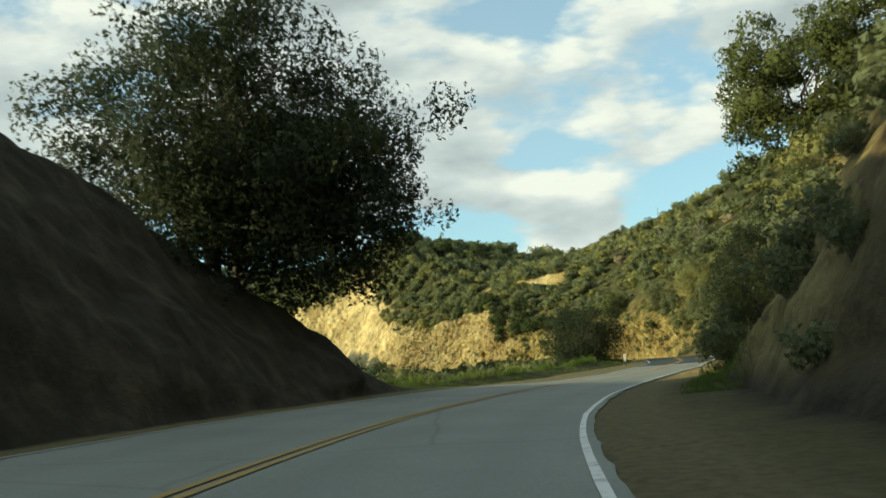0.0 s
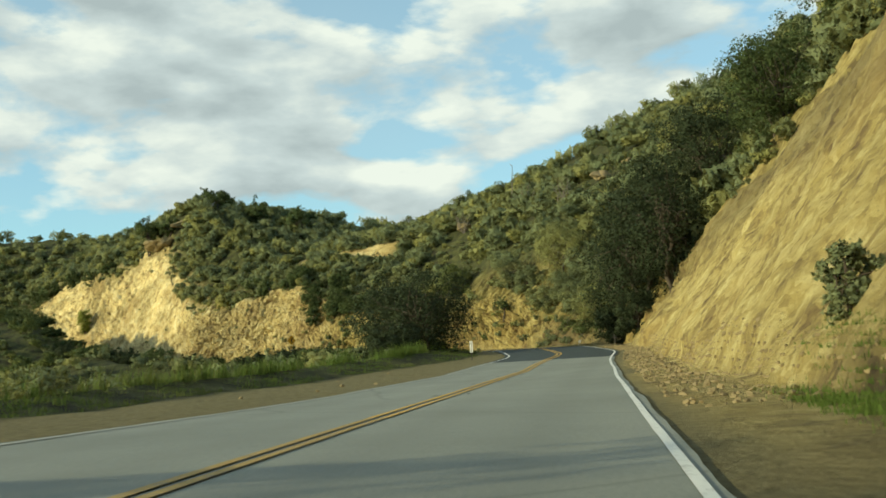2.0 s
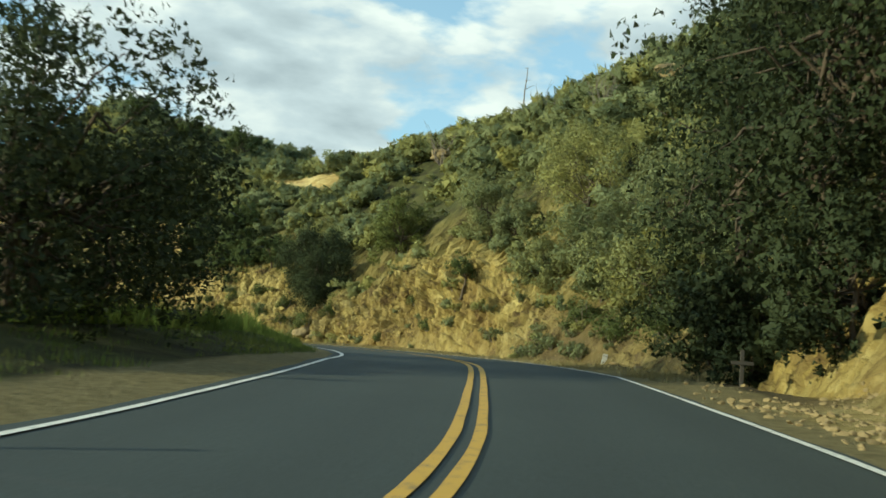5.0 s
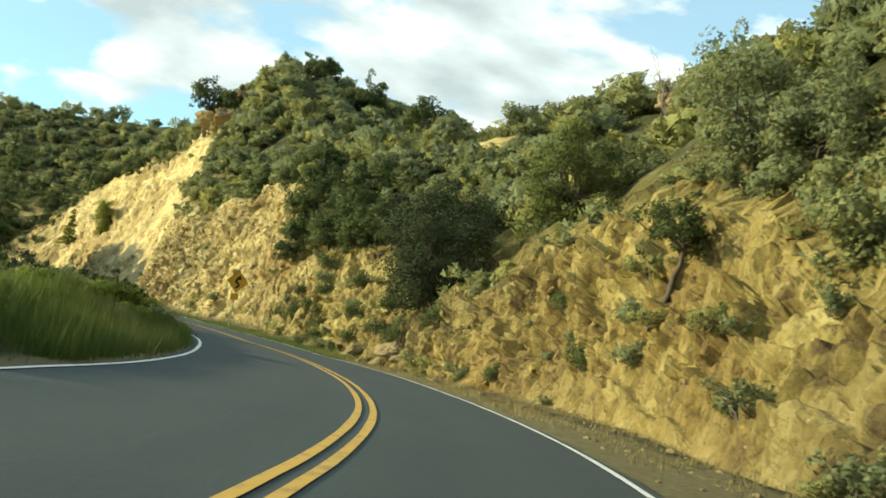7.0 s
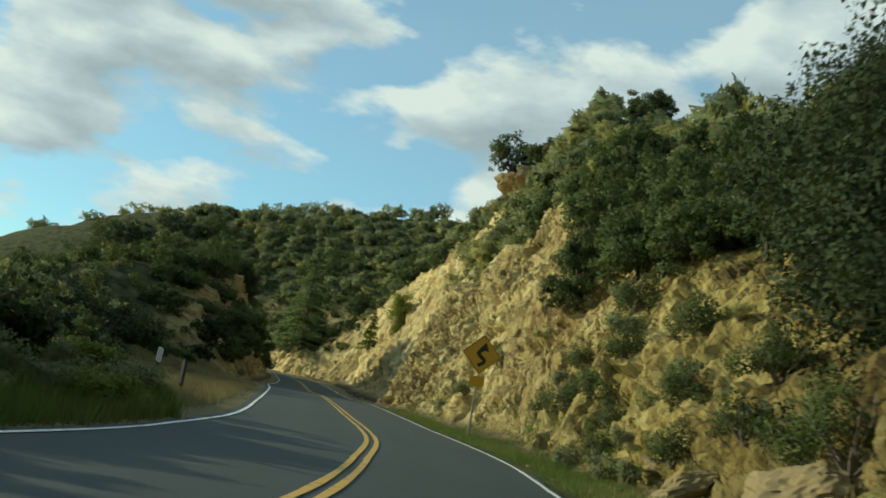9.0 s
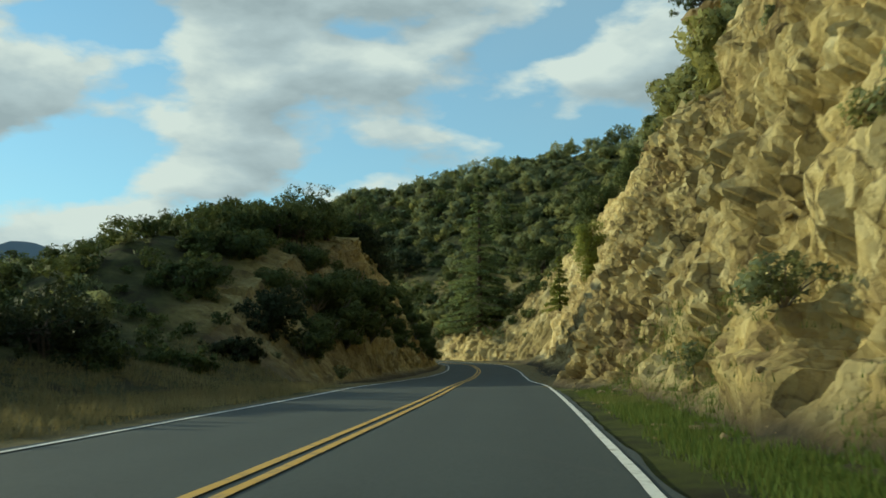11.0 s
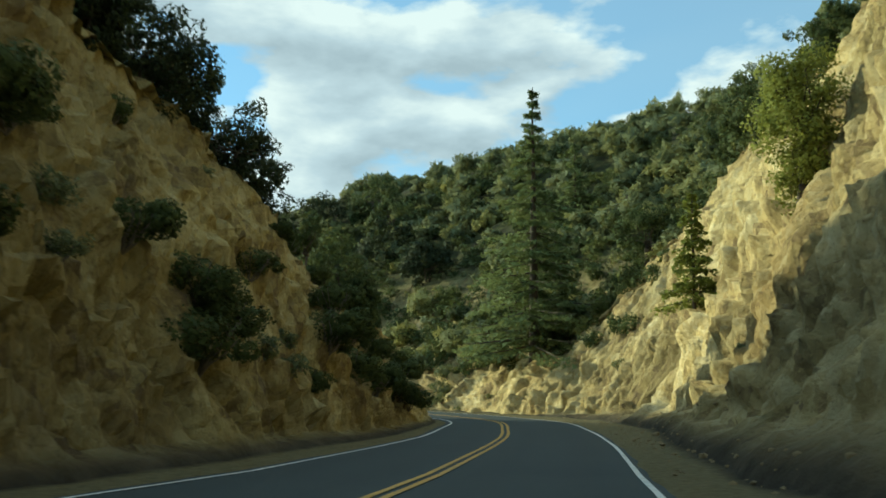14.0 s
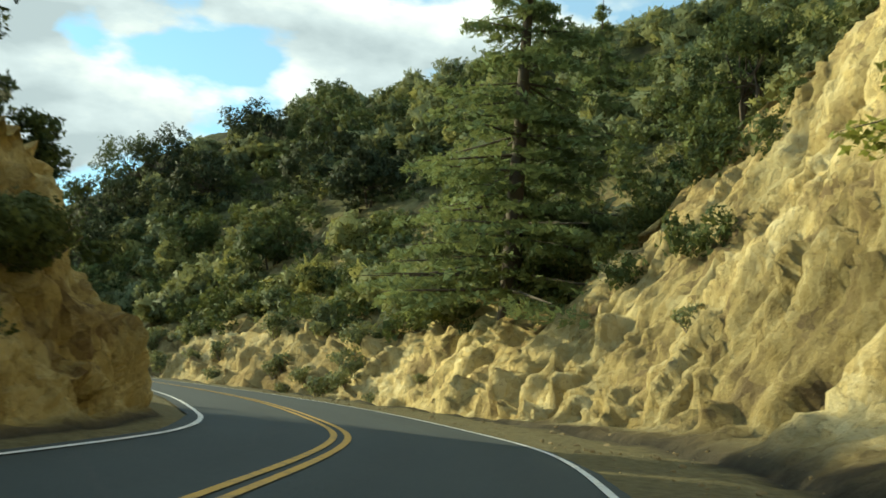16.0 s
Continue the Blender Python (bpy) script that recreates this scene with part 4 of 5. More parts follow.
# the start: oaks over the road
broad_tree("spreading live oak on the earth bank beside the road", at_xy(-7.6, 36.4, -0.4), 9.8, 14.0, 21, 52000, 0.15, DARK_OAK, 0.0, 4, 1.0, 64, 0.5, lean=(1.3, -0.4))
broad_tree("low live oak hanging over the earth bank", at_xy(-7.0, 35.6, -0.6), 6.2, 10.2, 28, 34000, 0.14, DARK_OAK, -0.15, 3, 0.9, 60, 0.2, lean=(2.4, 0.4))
broad_tree("live oak on top of the dark earth bank", at(54, -14, -0.4), 6.0, 6.5, 22, 7000, 0.15, OAK, 0.25, 2, 1.0, 24, 0.3)
broad_tree("sunlit live oak high on the cut slope", at(90, 19.5, -0.4), 6.0, 6.5, 23, 9000, 0.13, OAK, -0.12, 2, 1.0, 40, 0.8)
broad_tree("live oak above the cut slope", at(84.5, 11.2, -0.4), 8.0, 8.6, 24, 24000, 0.14, OAK, 0.12, 2, 1.0, 30, 0.75)
broad_tree("live oak on the brow of the cut slope", at(101, 18.5, -0.4), 6.0, 7.0, 25, 6000, 0.2, OAK, 0.1, 2, 1.0, 26, 0.5)
broad_tree("dense green bush at the foot of the sandy slope", at(95.5, 7.2, -0.3), 1.4, 1.0, 26, 5000, 0.07, CHAPARRAL, 0.04, 4, 1.0, 30, 0.5, name="bush")
broad_tree("small bush with bright leaves at the road verge", at(86, 6.6, -0.2), 2.6, 2.9, 27, 9000, 0.09, CHAPARRAL, 0.0, 4, 1.0, 30, 0.5, name="bush")
for s, d, h, w, seed, t in ((76, 14.0, 5.5, 5.0, 414, 0.8), (80, 15.6, 6.0, 6.0, 415, 0.9)):
    broad_tree("bushy live oak clinging to the cut bank", at(s, d, -0.5), h, w, seed, 9000, 0.13, OAK, -0.15, 3, 1.0, 34, t)
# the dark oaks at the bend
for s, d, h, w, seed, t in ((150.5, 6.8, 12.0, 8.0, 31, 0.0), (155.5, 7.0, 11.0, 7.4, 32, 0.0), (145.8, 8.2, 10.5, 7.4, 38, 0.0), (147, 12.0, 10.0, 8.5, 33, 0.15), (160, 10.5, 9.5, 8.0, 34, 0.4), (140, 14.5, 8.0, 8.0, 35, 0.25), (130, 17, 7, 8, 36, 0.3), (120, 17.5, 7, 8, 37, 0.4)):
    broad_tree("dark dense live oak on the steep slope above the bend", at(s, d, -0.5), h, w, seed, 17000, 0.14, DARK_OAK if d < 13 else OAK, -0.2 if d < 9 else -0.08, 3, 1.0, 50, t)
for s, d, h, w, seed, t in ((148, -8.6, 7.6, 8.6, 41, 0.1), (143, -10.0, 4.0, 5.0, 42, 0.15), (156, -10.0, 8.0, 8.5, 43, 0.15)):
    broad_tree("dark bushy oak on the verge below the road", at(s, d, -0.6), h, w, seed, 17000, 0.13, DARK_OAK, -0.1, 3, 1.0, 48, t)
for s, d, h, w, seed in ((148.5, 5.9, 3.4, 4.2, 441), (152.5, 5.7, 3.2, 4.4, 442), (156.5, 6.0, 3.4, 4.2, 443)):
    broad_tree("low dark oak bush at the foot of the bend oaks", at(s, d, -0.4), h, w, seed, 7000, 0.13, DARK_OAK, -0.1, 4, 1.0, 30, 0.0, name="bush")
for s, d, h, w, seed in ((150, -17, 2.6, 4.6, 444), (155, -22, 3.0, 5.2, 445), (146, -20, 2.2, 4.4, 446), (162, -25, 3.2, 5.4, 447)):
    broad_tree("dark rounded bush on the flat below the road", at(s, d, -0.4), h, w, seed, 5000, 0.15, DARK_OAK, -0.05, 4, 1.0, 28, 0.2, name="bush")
# along the outer wall of the bend
broad_tree("grey-green scrub oak spilling over the orange cut", at(171, 10.5, -0.4), 6.0, 6.5, 51, 13000, 0.10, CHAPARRAL, 0.05, 3, 1.0, 28, 0.45)
broad_tree("yellow-green scrub oak above the orange cut", at(178, 11.0, -0.4), 6.5, 6.5, 52, 13000, 0.10, CHAPARRAL, 0.05, 3, 1.0, 28, 0.9)
for s, d, h, w, seed, t in ((165, 10.0, 5.5, 6.0, 151, 0.5), (169, 12.5, 6.0, 7.0, 152, 0.85), (175, 9.6, 4.6, 5.5, 153, 0.35), (163, 13.0, 7.0, 7.0, 154, 0.7), (181, 11.5, 6.0, 6.0, 155, 0.8), (187, 10.0, 4.5, 5.5, 156, 0.6), (172.5, 8.6, 3.6, 4.6, 157, 0.6), (167.5, 8.8, 3.8, 5.0, 158, 0.75), (178.5, 8.4, 3.2, 4.4, 159, 0.7), (183.5, 8.9, 3.0, 4.0, 160, 0.5)):
    broad_tree("scrub oak on the steep slope above the orange cut", at(s, d, -0.4), h, w, seed, 12000, 0.10, CHAPARRAL, 0.0, 3, 1.0, 30, t)
broad_tree("small crooked tree clinging to the orange rock", at_xy(29.6, 141.4, -0.3), 1.9, 2.8, 53, 2600, 0.08, OAK, 0.25, 1, 1.0, 12, 0.5)
broad_tree("large dark green oak bush filling a gap in the cut", at(205, 6.5, -0.5), 6.0, 5.2, 54, 48000, 0.075, DARK_OAK, -0.1, 4, 1.0, 70, 0.1, name="bush")
broad_tree("dense green oak bush above a gap in the cut", at(209.5, 8.6, -0.5), 6.0, 6.5, 55, 32000, 0.10, DARK_OAK, -0.1, 3, 1.0, 60, 0.1, name="bush")
broad_tree("bright green scrub oak above the cut", at(199, 9.4, -0.5), 5.0, 6.0, 56, 16000, 0.105, OAK, 0.0, 3, 1.0, 34, 0.85)
broad_tree("grey twiggy bush clinging to the pale rock", Vector(on_wall(226, 1, 0.6)), 2.8, 3.4, 57, 8000, 0.10, OAK, -0.1, 4, 1.0, 22, 0.25, name="bush")
for s, u, h, w, seed in ((222.5, 0.8, 2.8, 4.0, 261), (227.5, 0.82, 3.0, 4.0, 262), (219.5, 0.9, 2.8, 4.0, 263)):
    broad_tree("dark oak bush hanging from the upper rock face", Vector(on_wall(s, 1, u)), h, w, seed, 9000, 0.12, OAK, -0.15, 4, 1.0, 36, 0.2, name="bush")
for s, d, h, w, seed in ((223, 8.9, 3.2, 4.6, 251), (229, 9.0, 3.0, 4.2, 252), (235, 8.8, 3.2, 4.4, 253), (217, 9.4, 3.4, 4.8, 254), (241, 9.0, 2.6, 3.6, 255)):
    broad_tree("dark oak bush leaning over the top of the cut", at(s, d, -0.5), h, w, seed, 9000, 0.12, OAK, -0.05, 3, 1.0, 34, 0.3, name="bush")
broad_tree("dark oak on the brow above the winding road sign", at(233, 10.5, -0.4), 3.2, 4.2, 58, 7000, 0.17, OAK, 0.05, 3, 1.0, 30, 0.35)
broad_tree("dark oak on the brow of the pale cliff", at(225, 11.0, -0.4), 3.4, 4.4, 59, 7000, 0.17, OAK, 0.05, 3, 1.0, 30, 0.3)
broad_tree("oak crowning the pale cliff", at(246, 9.6, -0.4), 4.0, 4.4, 60, 4000, 0.17, OAK, 0.05, 2, 1.0, 20, 0.6)
broad_tree("lone oak on the hilltop above the pale cliff", at_xy(-17.4, 243.2, -0.3), 31.2 - at_xy(-17.4, 243.2).z, 5.5, 61, 4000, 0.22, OAK, 0.25, 2, 1.0, 22, 0.4)
for s, d, h, seed in ((289, 18.5, 4.5, 66), (284, 27, 5, 62), (276, 30, 5, 63), (268, 33, 6, 64), (290, 30, 5, 65)):
    broad_tree("dark oak on the crest of the hill", at(s, d, -0.3), h, h * 1.1, seed, 2600, 0.28, OAK, 0.1, 2, 1.0, 18, 0.25)
# the last bend
conifer("tall dark green conifer with drooping branches below the hillside", at_xy(-59.6, 275.5, -0.4), 24.9 - at_xy(-59.6, 275.5).z, 6.4, 71, 125)
conifer("small conifer on the far hillside", at(352, 24, -0.4), 7.5, 2.2, 72, 26)
conifer("small bright green pine clinging to the pale cut face", at_xy(-41.3, 262.8, -0.3), 5.2, 1.5, 73, 75, "pine")
broad_tree("bright green pine on the cliff shoulder", at_xy(-31.5, 251.0, -1.3), 5.4, 2.6, 74, 15000, 0.09, PINE, -0.35, 1, 1.0, 50, 0.9, name="pine")
broad_tree("dark green laurel bush at the foot of the hillside", at(345, 10.4, -0.3), 5.0, 5.2, 75, 7000, 0.16, OAK, 0.0, 3, 1.0, 34, 0.1, name="bush")
broad_tree("oak bush on the bank at the last bend", at(334, 13.6, -0.3), 4.5, 5.0, 76, 5000, 0.16, OAK, 0.0, 3, 1.0, 26, 0.3, name="bush")
for s, d, h, w, seed in ((316, 14.5, 4.0, 5.0, 77), (310, 15.5, 3.6, 5.0, 78), (323, 16.5, 4.0, 4.5, 80), (327, 16.0, 4.6, 5.5, 81), (330.5, 16.5, 4.2, 5.0, 82)):
    broad_tree("dark oak along the top of the pale cut", at(s, d, -0.3), h, w, seed, 4500, 0.19, OAK, 0.05, 2, 1.0, 24, 0.35)
# dark leaf colours here paint in part of the far hillside's shade
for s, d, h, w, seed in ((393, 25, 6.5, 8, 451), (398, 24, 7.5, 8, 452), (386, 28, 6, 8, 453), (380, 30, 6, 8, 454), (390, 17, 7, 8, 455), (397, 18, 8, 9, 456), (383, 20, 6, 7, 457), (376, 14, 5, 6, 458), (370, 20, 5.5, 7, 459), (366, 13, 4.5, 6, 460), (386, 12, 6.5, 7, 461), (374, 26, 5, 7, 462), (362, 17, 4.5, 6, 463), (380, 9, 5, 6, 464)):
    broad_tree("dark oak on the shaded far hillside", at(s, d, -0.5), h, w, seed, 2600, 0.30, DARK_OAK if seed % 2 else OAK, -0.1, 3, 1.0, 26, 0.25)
# on the left rock
for s, d, h, w, seed in ((273, -11.2, 1.4, 3.6, 81), (278.5, -10.6, 2.8, 4.8, 82), (284, -10.5, 3.6, 5.4, 83), (290, -10.0, 3.2, 4.4, 84), (297, -9.6, 2.8, 3.8, 85), (267, -11.5, 1.6, 3.6, 86), (303, -9.4, 2.6, 3.4, 87), (287, -9.2, 2.6, 3.6, 187), (280, -9.6, 2.6, 3.8, 188)):
    broad_tree("dark open bush on top of the shaded rock", at(s, d, -0.3), h, w, seed, 4200, 0.13, OAK, 0.1, 3, 1.0, 24, 0.1, name="bush")
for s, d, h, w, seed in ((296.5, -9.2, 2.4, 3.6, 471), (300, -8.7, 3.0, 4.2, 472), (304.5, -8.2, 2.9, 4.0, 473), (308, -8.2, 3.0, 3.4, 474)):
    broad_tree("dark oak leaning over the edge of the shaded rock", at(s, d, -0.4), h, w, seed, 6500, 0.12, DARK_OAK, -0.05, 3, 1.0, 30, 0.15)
broad_tree("small open oak at the end of the shaded rock", at(315, -8.2, -0.3), 3.6, 3.0, 88, 2600, 0.12, OAK, 0.35, 1, 1.0, 18, 0.15)
for s, d, h, w, seed in ((322, -7.6, 5.0, 4.8, 89), (329, -9.4, 5.6, 4.6, 90), (335, -10, 5.2, 5.0, 91), (331, -6.8, 3.4, 3.6, 192), (326.5, -6.4, 3.2, 3.2, 291), (321, -6.6, 2.8, 3.0, 292)):
    broad_tree("dark oak on the inside of the last bend", at(s, d, -0.5), h, w, seed, 6000, 0.16, OAK, 0.0, 3, 1.0, 30, 0.15)
for s, d, h, w, seed in ((240, -15, 2.0, 5, 92), (232, -14, 3.0, 5, 93), (248, -14, 1.8, 5, 94), (224, -13, 2.0, 5, 95), (255, -13, 2.0, 4.5, 96), (215, -11.5, 1.8, 5, 97), (204, -10.5, 2.8, 5, 98), (195, -10.5, 2.6, 5, 99), (200, -7.0, 1.6, 3.4, 202), (206, -7.0, 1.5, 3.2, 203), (211, -7.4, 1.6, 3.4, 204), (217, -8, 1.6, 3.4, 205), (252, -11.5, 2.6, 5, 194), (258, -9.5, 1.0, 3.0, 195), (262, -8.6, 1.0, 2.8, 196), (246, -12, 2.4, 5, 197), (238, -12.5, 2.2, 4.5, 198), (267, -8.0, 2.2, 3.6, 199), (256, -17, 2.6, 5, 200), (246, -18, 2.0, 5, 201), (207, -6.2, 1.3, 3.0, 301), (210.5, -6.6, 1.3, 3.2, 302), (214, -6.8, 1.2, 3.2, 303), (218, -7.4, 1.2, 3.4, 304), (222, -8.0, 1.2, 3.6, 305), (226, -9.0, 1.4, 3.8, 306), (230, -9.8, 1.5, 4, 307)):
    broad_tree("dark rounded shrub below the road verge", at(s, d, -0.4), h, w, seed, 4500, 0.15, DARK_OAK if seed % 3 else OAK, 0.0, 4, 1.0, 28, 0.4, name="bush")


def shrub(seed, count, size, tint, stems=7, mat=None):
    """A low shrub about 1 m in radius: a part of twigs and a part of leaves."""
    rng = np.random.default_rng(seed)
    root = new("shrub")
    wood = []
    for k in range(stems):
        t = rng.uniform(0, 6.28)
        wood += limb(rng, (0, 0, -0.15), (0.6 * math.cos(t), 0.6 * math.sin(t), rng.uniform(0.5, 0.95)), 0.03, 0.01, 3, 0.04)[0]
    v, f = tubes(wood, 4)
    part("stem", mesh_of("stem", v, f, GREYWOOD), root)
    cards = bush_cards(seed, count, size)
    part("foliage", leaf_mesh("foliage", cards, mat or CHAPARRAL, np.repeat(tint + rng.normal(size=len(cards)) * 0.08, 3)), root)
    return tagged(root, "", "shrub")


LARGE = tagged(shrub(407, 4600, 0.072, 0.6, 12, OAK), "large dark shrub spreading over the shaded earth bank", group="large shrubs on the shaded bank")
LARGE.location = on_wall(277, -1, 0.35)
LARGE.scale = (2.0, 2.0, 1.7)
SHRUBS = [tagged(shrub(401, 850, 0.12, 0.15), "dark grey-green shrub rooted in the cut face", group="shrubs on the cut faces"),
          tagged(shrub(402, 850, 0.125, 0.45), "olive-green shrub rooted in the cut face", group="shrubs on the cut faces"),
          tagged(shrub(403, 850, 0.125, 0.85), "yellow-green shrub rooted in the cut face", group="shrubs on the cut faces")]
SHRUBS.append(tagged(shrub(404, 3600, 0.056, 0.6, 9, OAK), "dense fine-leaved shrub on the loose ochre slope", group="shrubs on the cut faces"))
SHRUBS.append(tagged(shrub(405, 2600, 0.075, 0.55, 9, PINE), "leafy green shrub crowding the white edge line", group="shrubs on the road verge"))
SHRUBS.append(tagged(shrub(406, 2600, 0.075, 0.5, 9), "grey-green shrub among the tall verge grass", group="shrubs on the road verge"))
for k, ob in enumerate(SHRUBS):
    ob.location = on_wall(168 + 7 * k, 1, 0.5) if k < 4 else at(196 + 9 * (k - 4), -5.2)
    ob.scale = (0.6, 0.6, 0.6)


def put_shrub(kind, place, r, turn):
    ob = copy_thing(SHRUBS[kind], Matrix.Translation(place))
    ob.rotation_euler = (0, 0, turn)
    ob.scale = (r, r, r * 0.9)


rng = np.random.default_rng(44)
for k in range(60):
    put_shrub(rng.choice([0, 1, 1, 2]), on_wall(rng.uniform(160, 236), 1, rng.uniform(0.02, 0.9) ** 1.3), rng.uniform(0.25, 0.75), rng.uniform(0, 6))
for k in range(22):
    put_shrub(rng.choice([0, 0, 1]), on_wall(rng.uniform(240, 345), 1, rng.uniform(0.02, 0.85)), rng.uniform(0.25, 0.7), rng.uniform(0, 6))
for k in range(16):
    put_shrub(rng.choice([0, 1]), on_wall(rng.uniform(262, 312), -1, rng.uniform(0.05, 0.9)), rng.uniform(0.3, 0.7), rng.uniform(0, 6))
for s, u, r in ((276, 0.5, 2.0), (278.8, 0.38, 2.0), (281.8, 0.42, 2.0), (284.8, 0.45, 1.9), (277, 0.3, 1.7), (283, 0.62, 1.9), (287.5, 0.5, 1.5), (274.5, 0.42, 1.7), (296.5, 0.22, 1.5), (297.5, 0.38, 1.3), (307, 0.5, 1.1), (304, 0.2, 0.9), (268, 0.35, 1.3), (271.5, 0.4, 1.7), (274, 0.62, 1.9), (280.5, 0.5, 2.1), (283.5, 0.3, 1.7), (286, 0.55, 1.6), (271, 0.85, 1.3), (278, 0.85, 1.7), (309, 0.6, 0.9), (314, 0.6, 1.4), (305, 0.75, 0.6), (306, 0.35, 1.4), (310, 0.3, 1.5), (313, 0.25, 1.4), (316, 0.5, 1.5), (319, 0.4, 1.3), (308, 0.85, 0.8), (312, 0.9, 0.8), (322, 0.5, 1.2), (317, 0.15, 1.1), (287.5, 0.35, 1.0), (290.5, 0.6, 0.9), (294, 0.45, 1.1), (298, 0.3, 1.1), (296, 0.8, 0.8), (301, 0.5, 0.9)):
    ob = copy_thing(LARGE, Matrix.Translation(on_wall(s, -1, u)))
    ob.rotation_euler = (0, 0, s)
    ob.scale = (r, r, r * 0.85)
for s, u, r in ((221, 0.22, 1.0), (223, 0.2, 0.8), (219, 0.3, 1.1), (193, 0.12, 0.6), (187, 0.25, 0.8), (202, 0.7, 1.1), (204, 0.4, 1.0), (207, 0.5, 1.2), (211, 0.6, 1.0), (213, 0.35, 0.9), (215, 0.6, 1.1), (217, 0.2, 0.8), (212, 0.15, 0.8), (208, 0.2, 0.9), (219.5, 0.65, 1.0), (205.5, 0.15, 0.7), (218, 0.45, 0.9), (222, 0.4, 0.7), (216, 0.08, 0.7), (210, 0.35, 0.8), (168, 0.5, 1.3), (163, 0.5, 1.5), (160, 0.6, 1.6), (172, 0.8, 1.2)):
    put_shrub(3, on_wall(s, 1, u), r, s)
for k in range(34):
    put_shrub(rng.choice([0, 0, 1]), on_wall(rng.uniform(346, 394), 1, rng.uniform(0.05, 0.95)), rng.uniform(0.6, 1.3), rng.uniform(0, 6))
for k in range(46):
    put_shrub(rng.choice([0, 1, 1, 2]), on_wall(rng.uniform(56, 77), 1, rng.uniform(0.05, 0.95)), rng.uniform(0.6, 1.3), rng.uniform(0, 6))
for k in range(34):
    s = rng.uniform(184, 211)
    put_shrub(rng.choice([4, 5, 5]), at(s, paint_l(s) - rng.uniform(1.1, 3.4)), rng.uniform(0.45, 0.85), rng.uniform(0, 6))
for s, r in ((206.5, 0.6), (208.0, 0.62), (209.4, 0.55), (210.6, 0.45)):
    put_shrub(4, at(s, paint_l(s) - 0.95), r, s)
for k in range(34):
    s = rng.uniform(96, 212)
    put_shrub(rng.choice([0, 1, 1, 2]), at(s, -np.interp(s, LEFT[:, 0], LEFT[:, 2]) - rng.uniform(0.5, 3.0)), rng.uniform(0.5, 1.1), rng.uniform(0, 6))


def grass(name, label, count, seed, s0, s1, near, far, low, tall, mat=None):
    """Tufts of blades over a band of the verge; near and far give its offsets."""
    rng = np.random.default_rng(seed)
    s = rng.uniform(s0, s1, count)
    a, b = near(s), far(s)
    d = a + (b - a) * rng.random(count)
    keep = fbm(np.c_[s * 0.35, d * 0.5, 0 * s], 3, 0.5, seed) + rng.random(count) * 0.5 > 0.05
    p = on_land(s[keep], d[keep])
    n = 9
    root = np.repeat(p, n, 0) + rng.normal(size=(len(p) * n, 3)) * (0.12, 0.12, 0.0)
    t = rng.uniform(0, 6.28, len(root))
    h = np.repeat(rng.uniform(low, tall, len(p)), n) * rng.uniform(0.5, 1.1, len(root))
    side = np.c_[np.cos(t), np.sin(t), 0 * t]
    lean = np.c_[rng.normal(size=(len(root), 2)) * 0.22, 0 * t] * h[:, None]
    w = (0.007 + 0.014 * h)[:, None]
    v = np.stack([root - side * w, root + side * w, root + lean + np.c_[0 * t, 0 * t, h]], 1)
    tint = np.repeat(np.repeat(value_noise(p * 0.25, 5), n) + rng.normal(size=len(root)) * 0.1, 3)
    ob = new(name, mesh_of(name, v.reshape(-1, 3), np.arange(len(v) * 3).reshape(-1, 3), mat or GRASS, {"tint": tint}, False))
    return tagged(ob, label, "grass", kind="stuff")


def left_foot(s):
    return -np.interp(s, LEFT[:, 0], LEFT[:, 1])


def left_top(s):
    return -np.interp(s, LEFT[:, 0], LEFT[:, 2])


def right_foot(s):
    return np.interp(s, RIGHT[:, 0], RIGHT[:, 1])


grass("verge_grass", "tall green and straw-coloured grass along the verge", 9000, 501, 93, 196, lambda s: left_top(s) + 0.2, lambda s: left_top(s) - 3.4, 0.25, 0.85)
grass("bend_grass", "tall pale green grass growing up to the white edge line", 11000, 507, 172, 211, lambda s: paint_l(s) - 0.4, lambda s: paint_l(s) - 4.6, 0.22, 0.56)
grass("verge_weeds", "low weeds on the earth edge beside the shoulder", 2600, 505, 90, 200, lambda s: left_foot(s) + 0.3, lambda s: left_top(s) + 0.2, 0.06, 0.24)
grass("short_grass", "short green grass at the foot of the cut", 7500, 502, 207, 251, lambda s: paint_r(s) + 0.65, lambda s: right_foot(s) + 0.5, 0.05, 0.17)
grass("dry_verge_grass", "sparse dry grass at the foot of the orange cut", 1800, 506, 150, 212, lambda s: paint_r(s) + 0.7, lambda s: right_foot(s) + 0.5, 0.05, 0.2, STRAW)
grass("pullout_grass", "dry grass on the flat beside the road", 8000, 503, 206, 262, lambda s: paint_l(s) - 0.9, lambda s: left_top(s), 0.08, 0.30, STRAW)
grass("bank_grass", "thin grass along the shaded bank", 2400, 504, 66, 96, lambda s: right_foot(s) - 0.9, lambda s: right_foot(s) + 0.8, 0.05, 0.16)


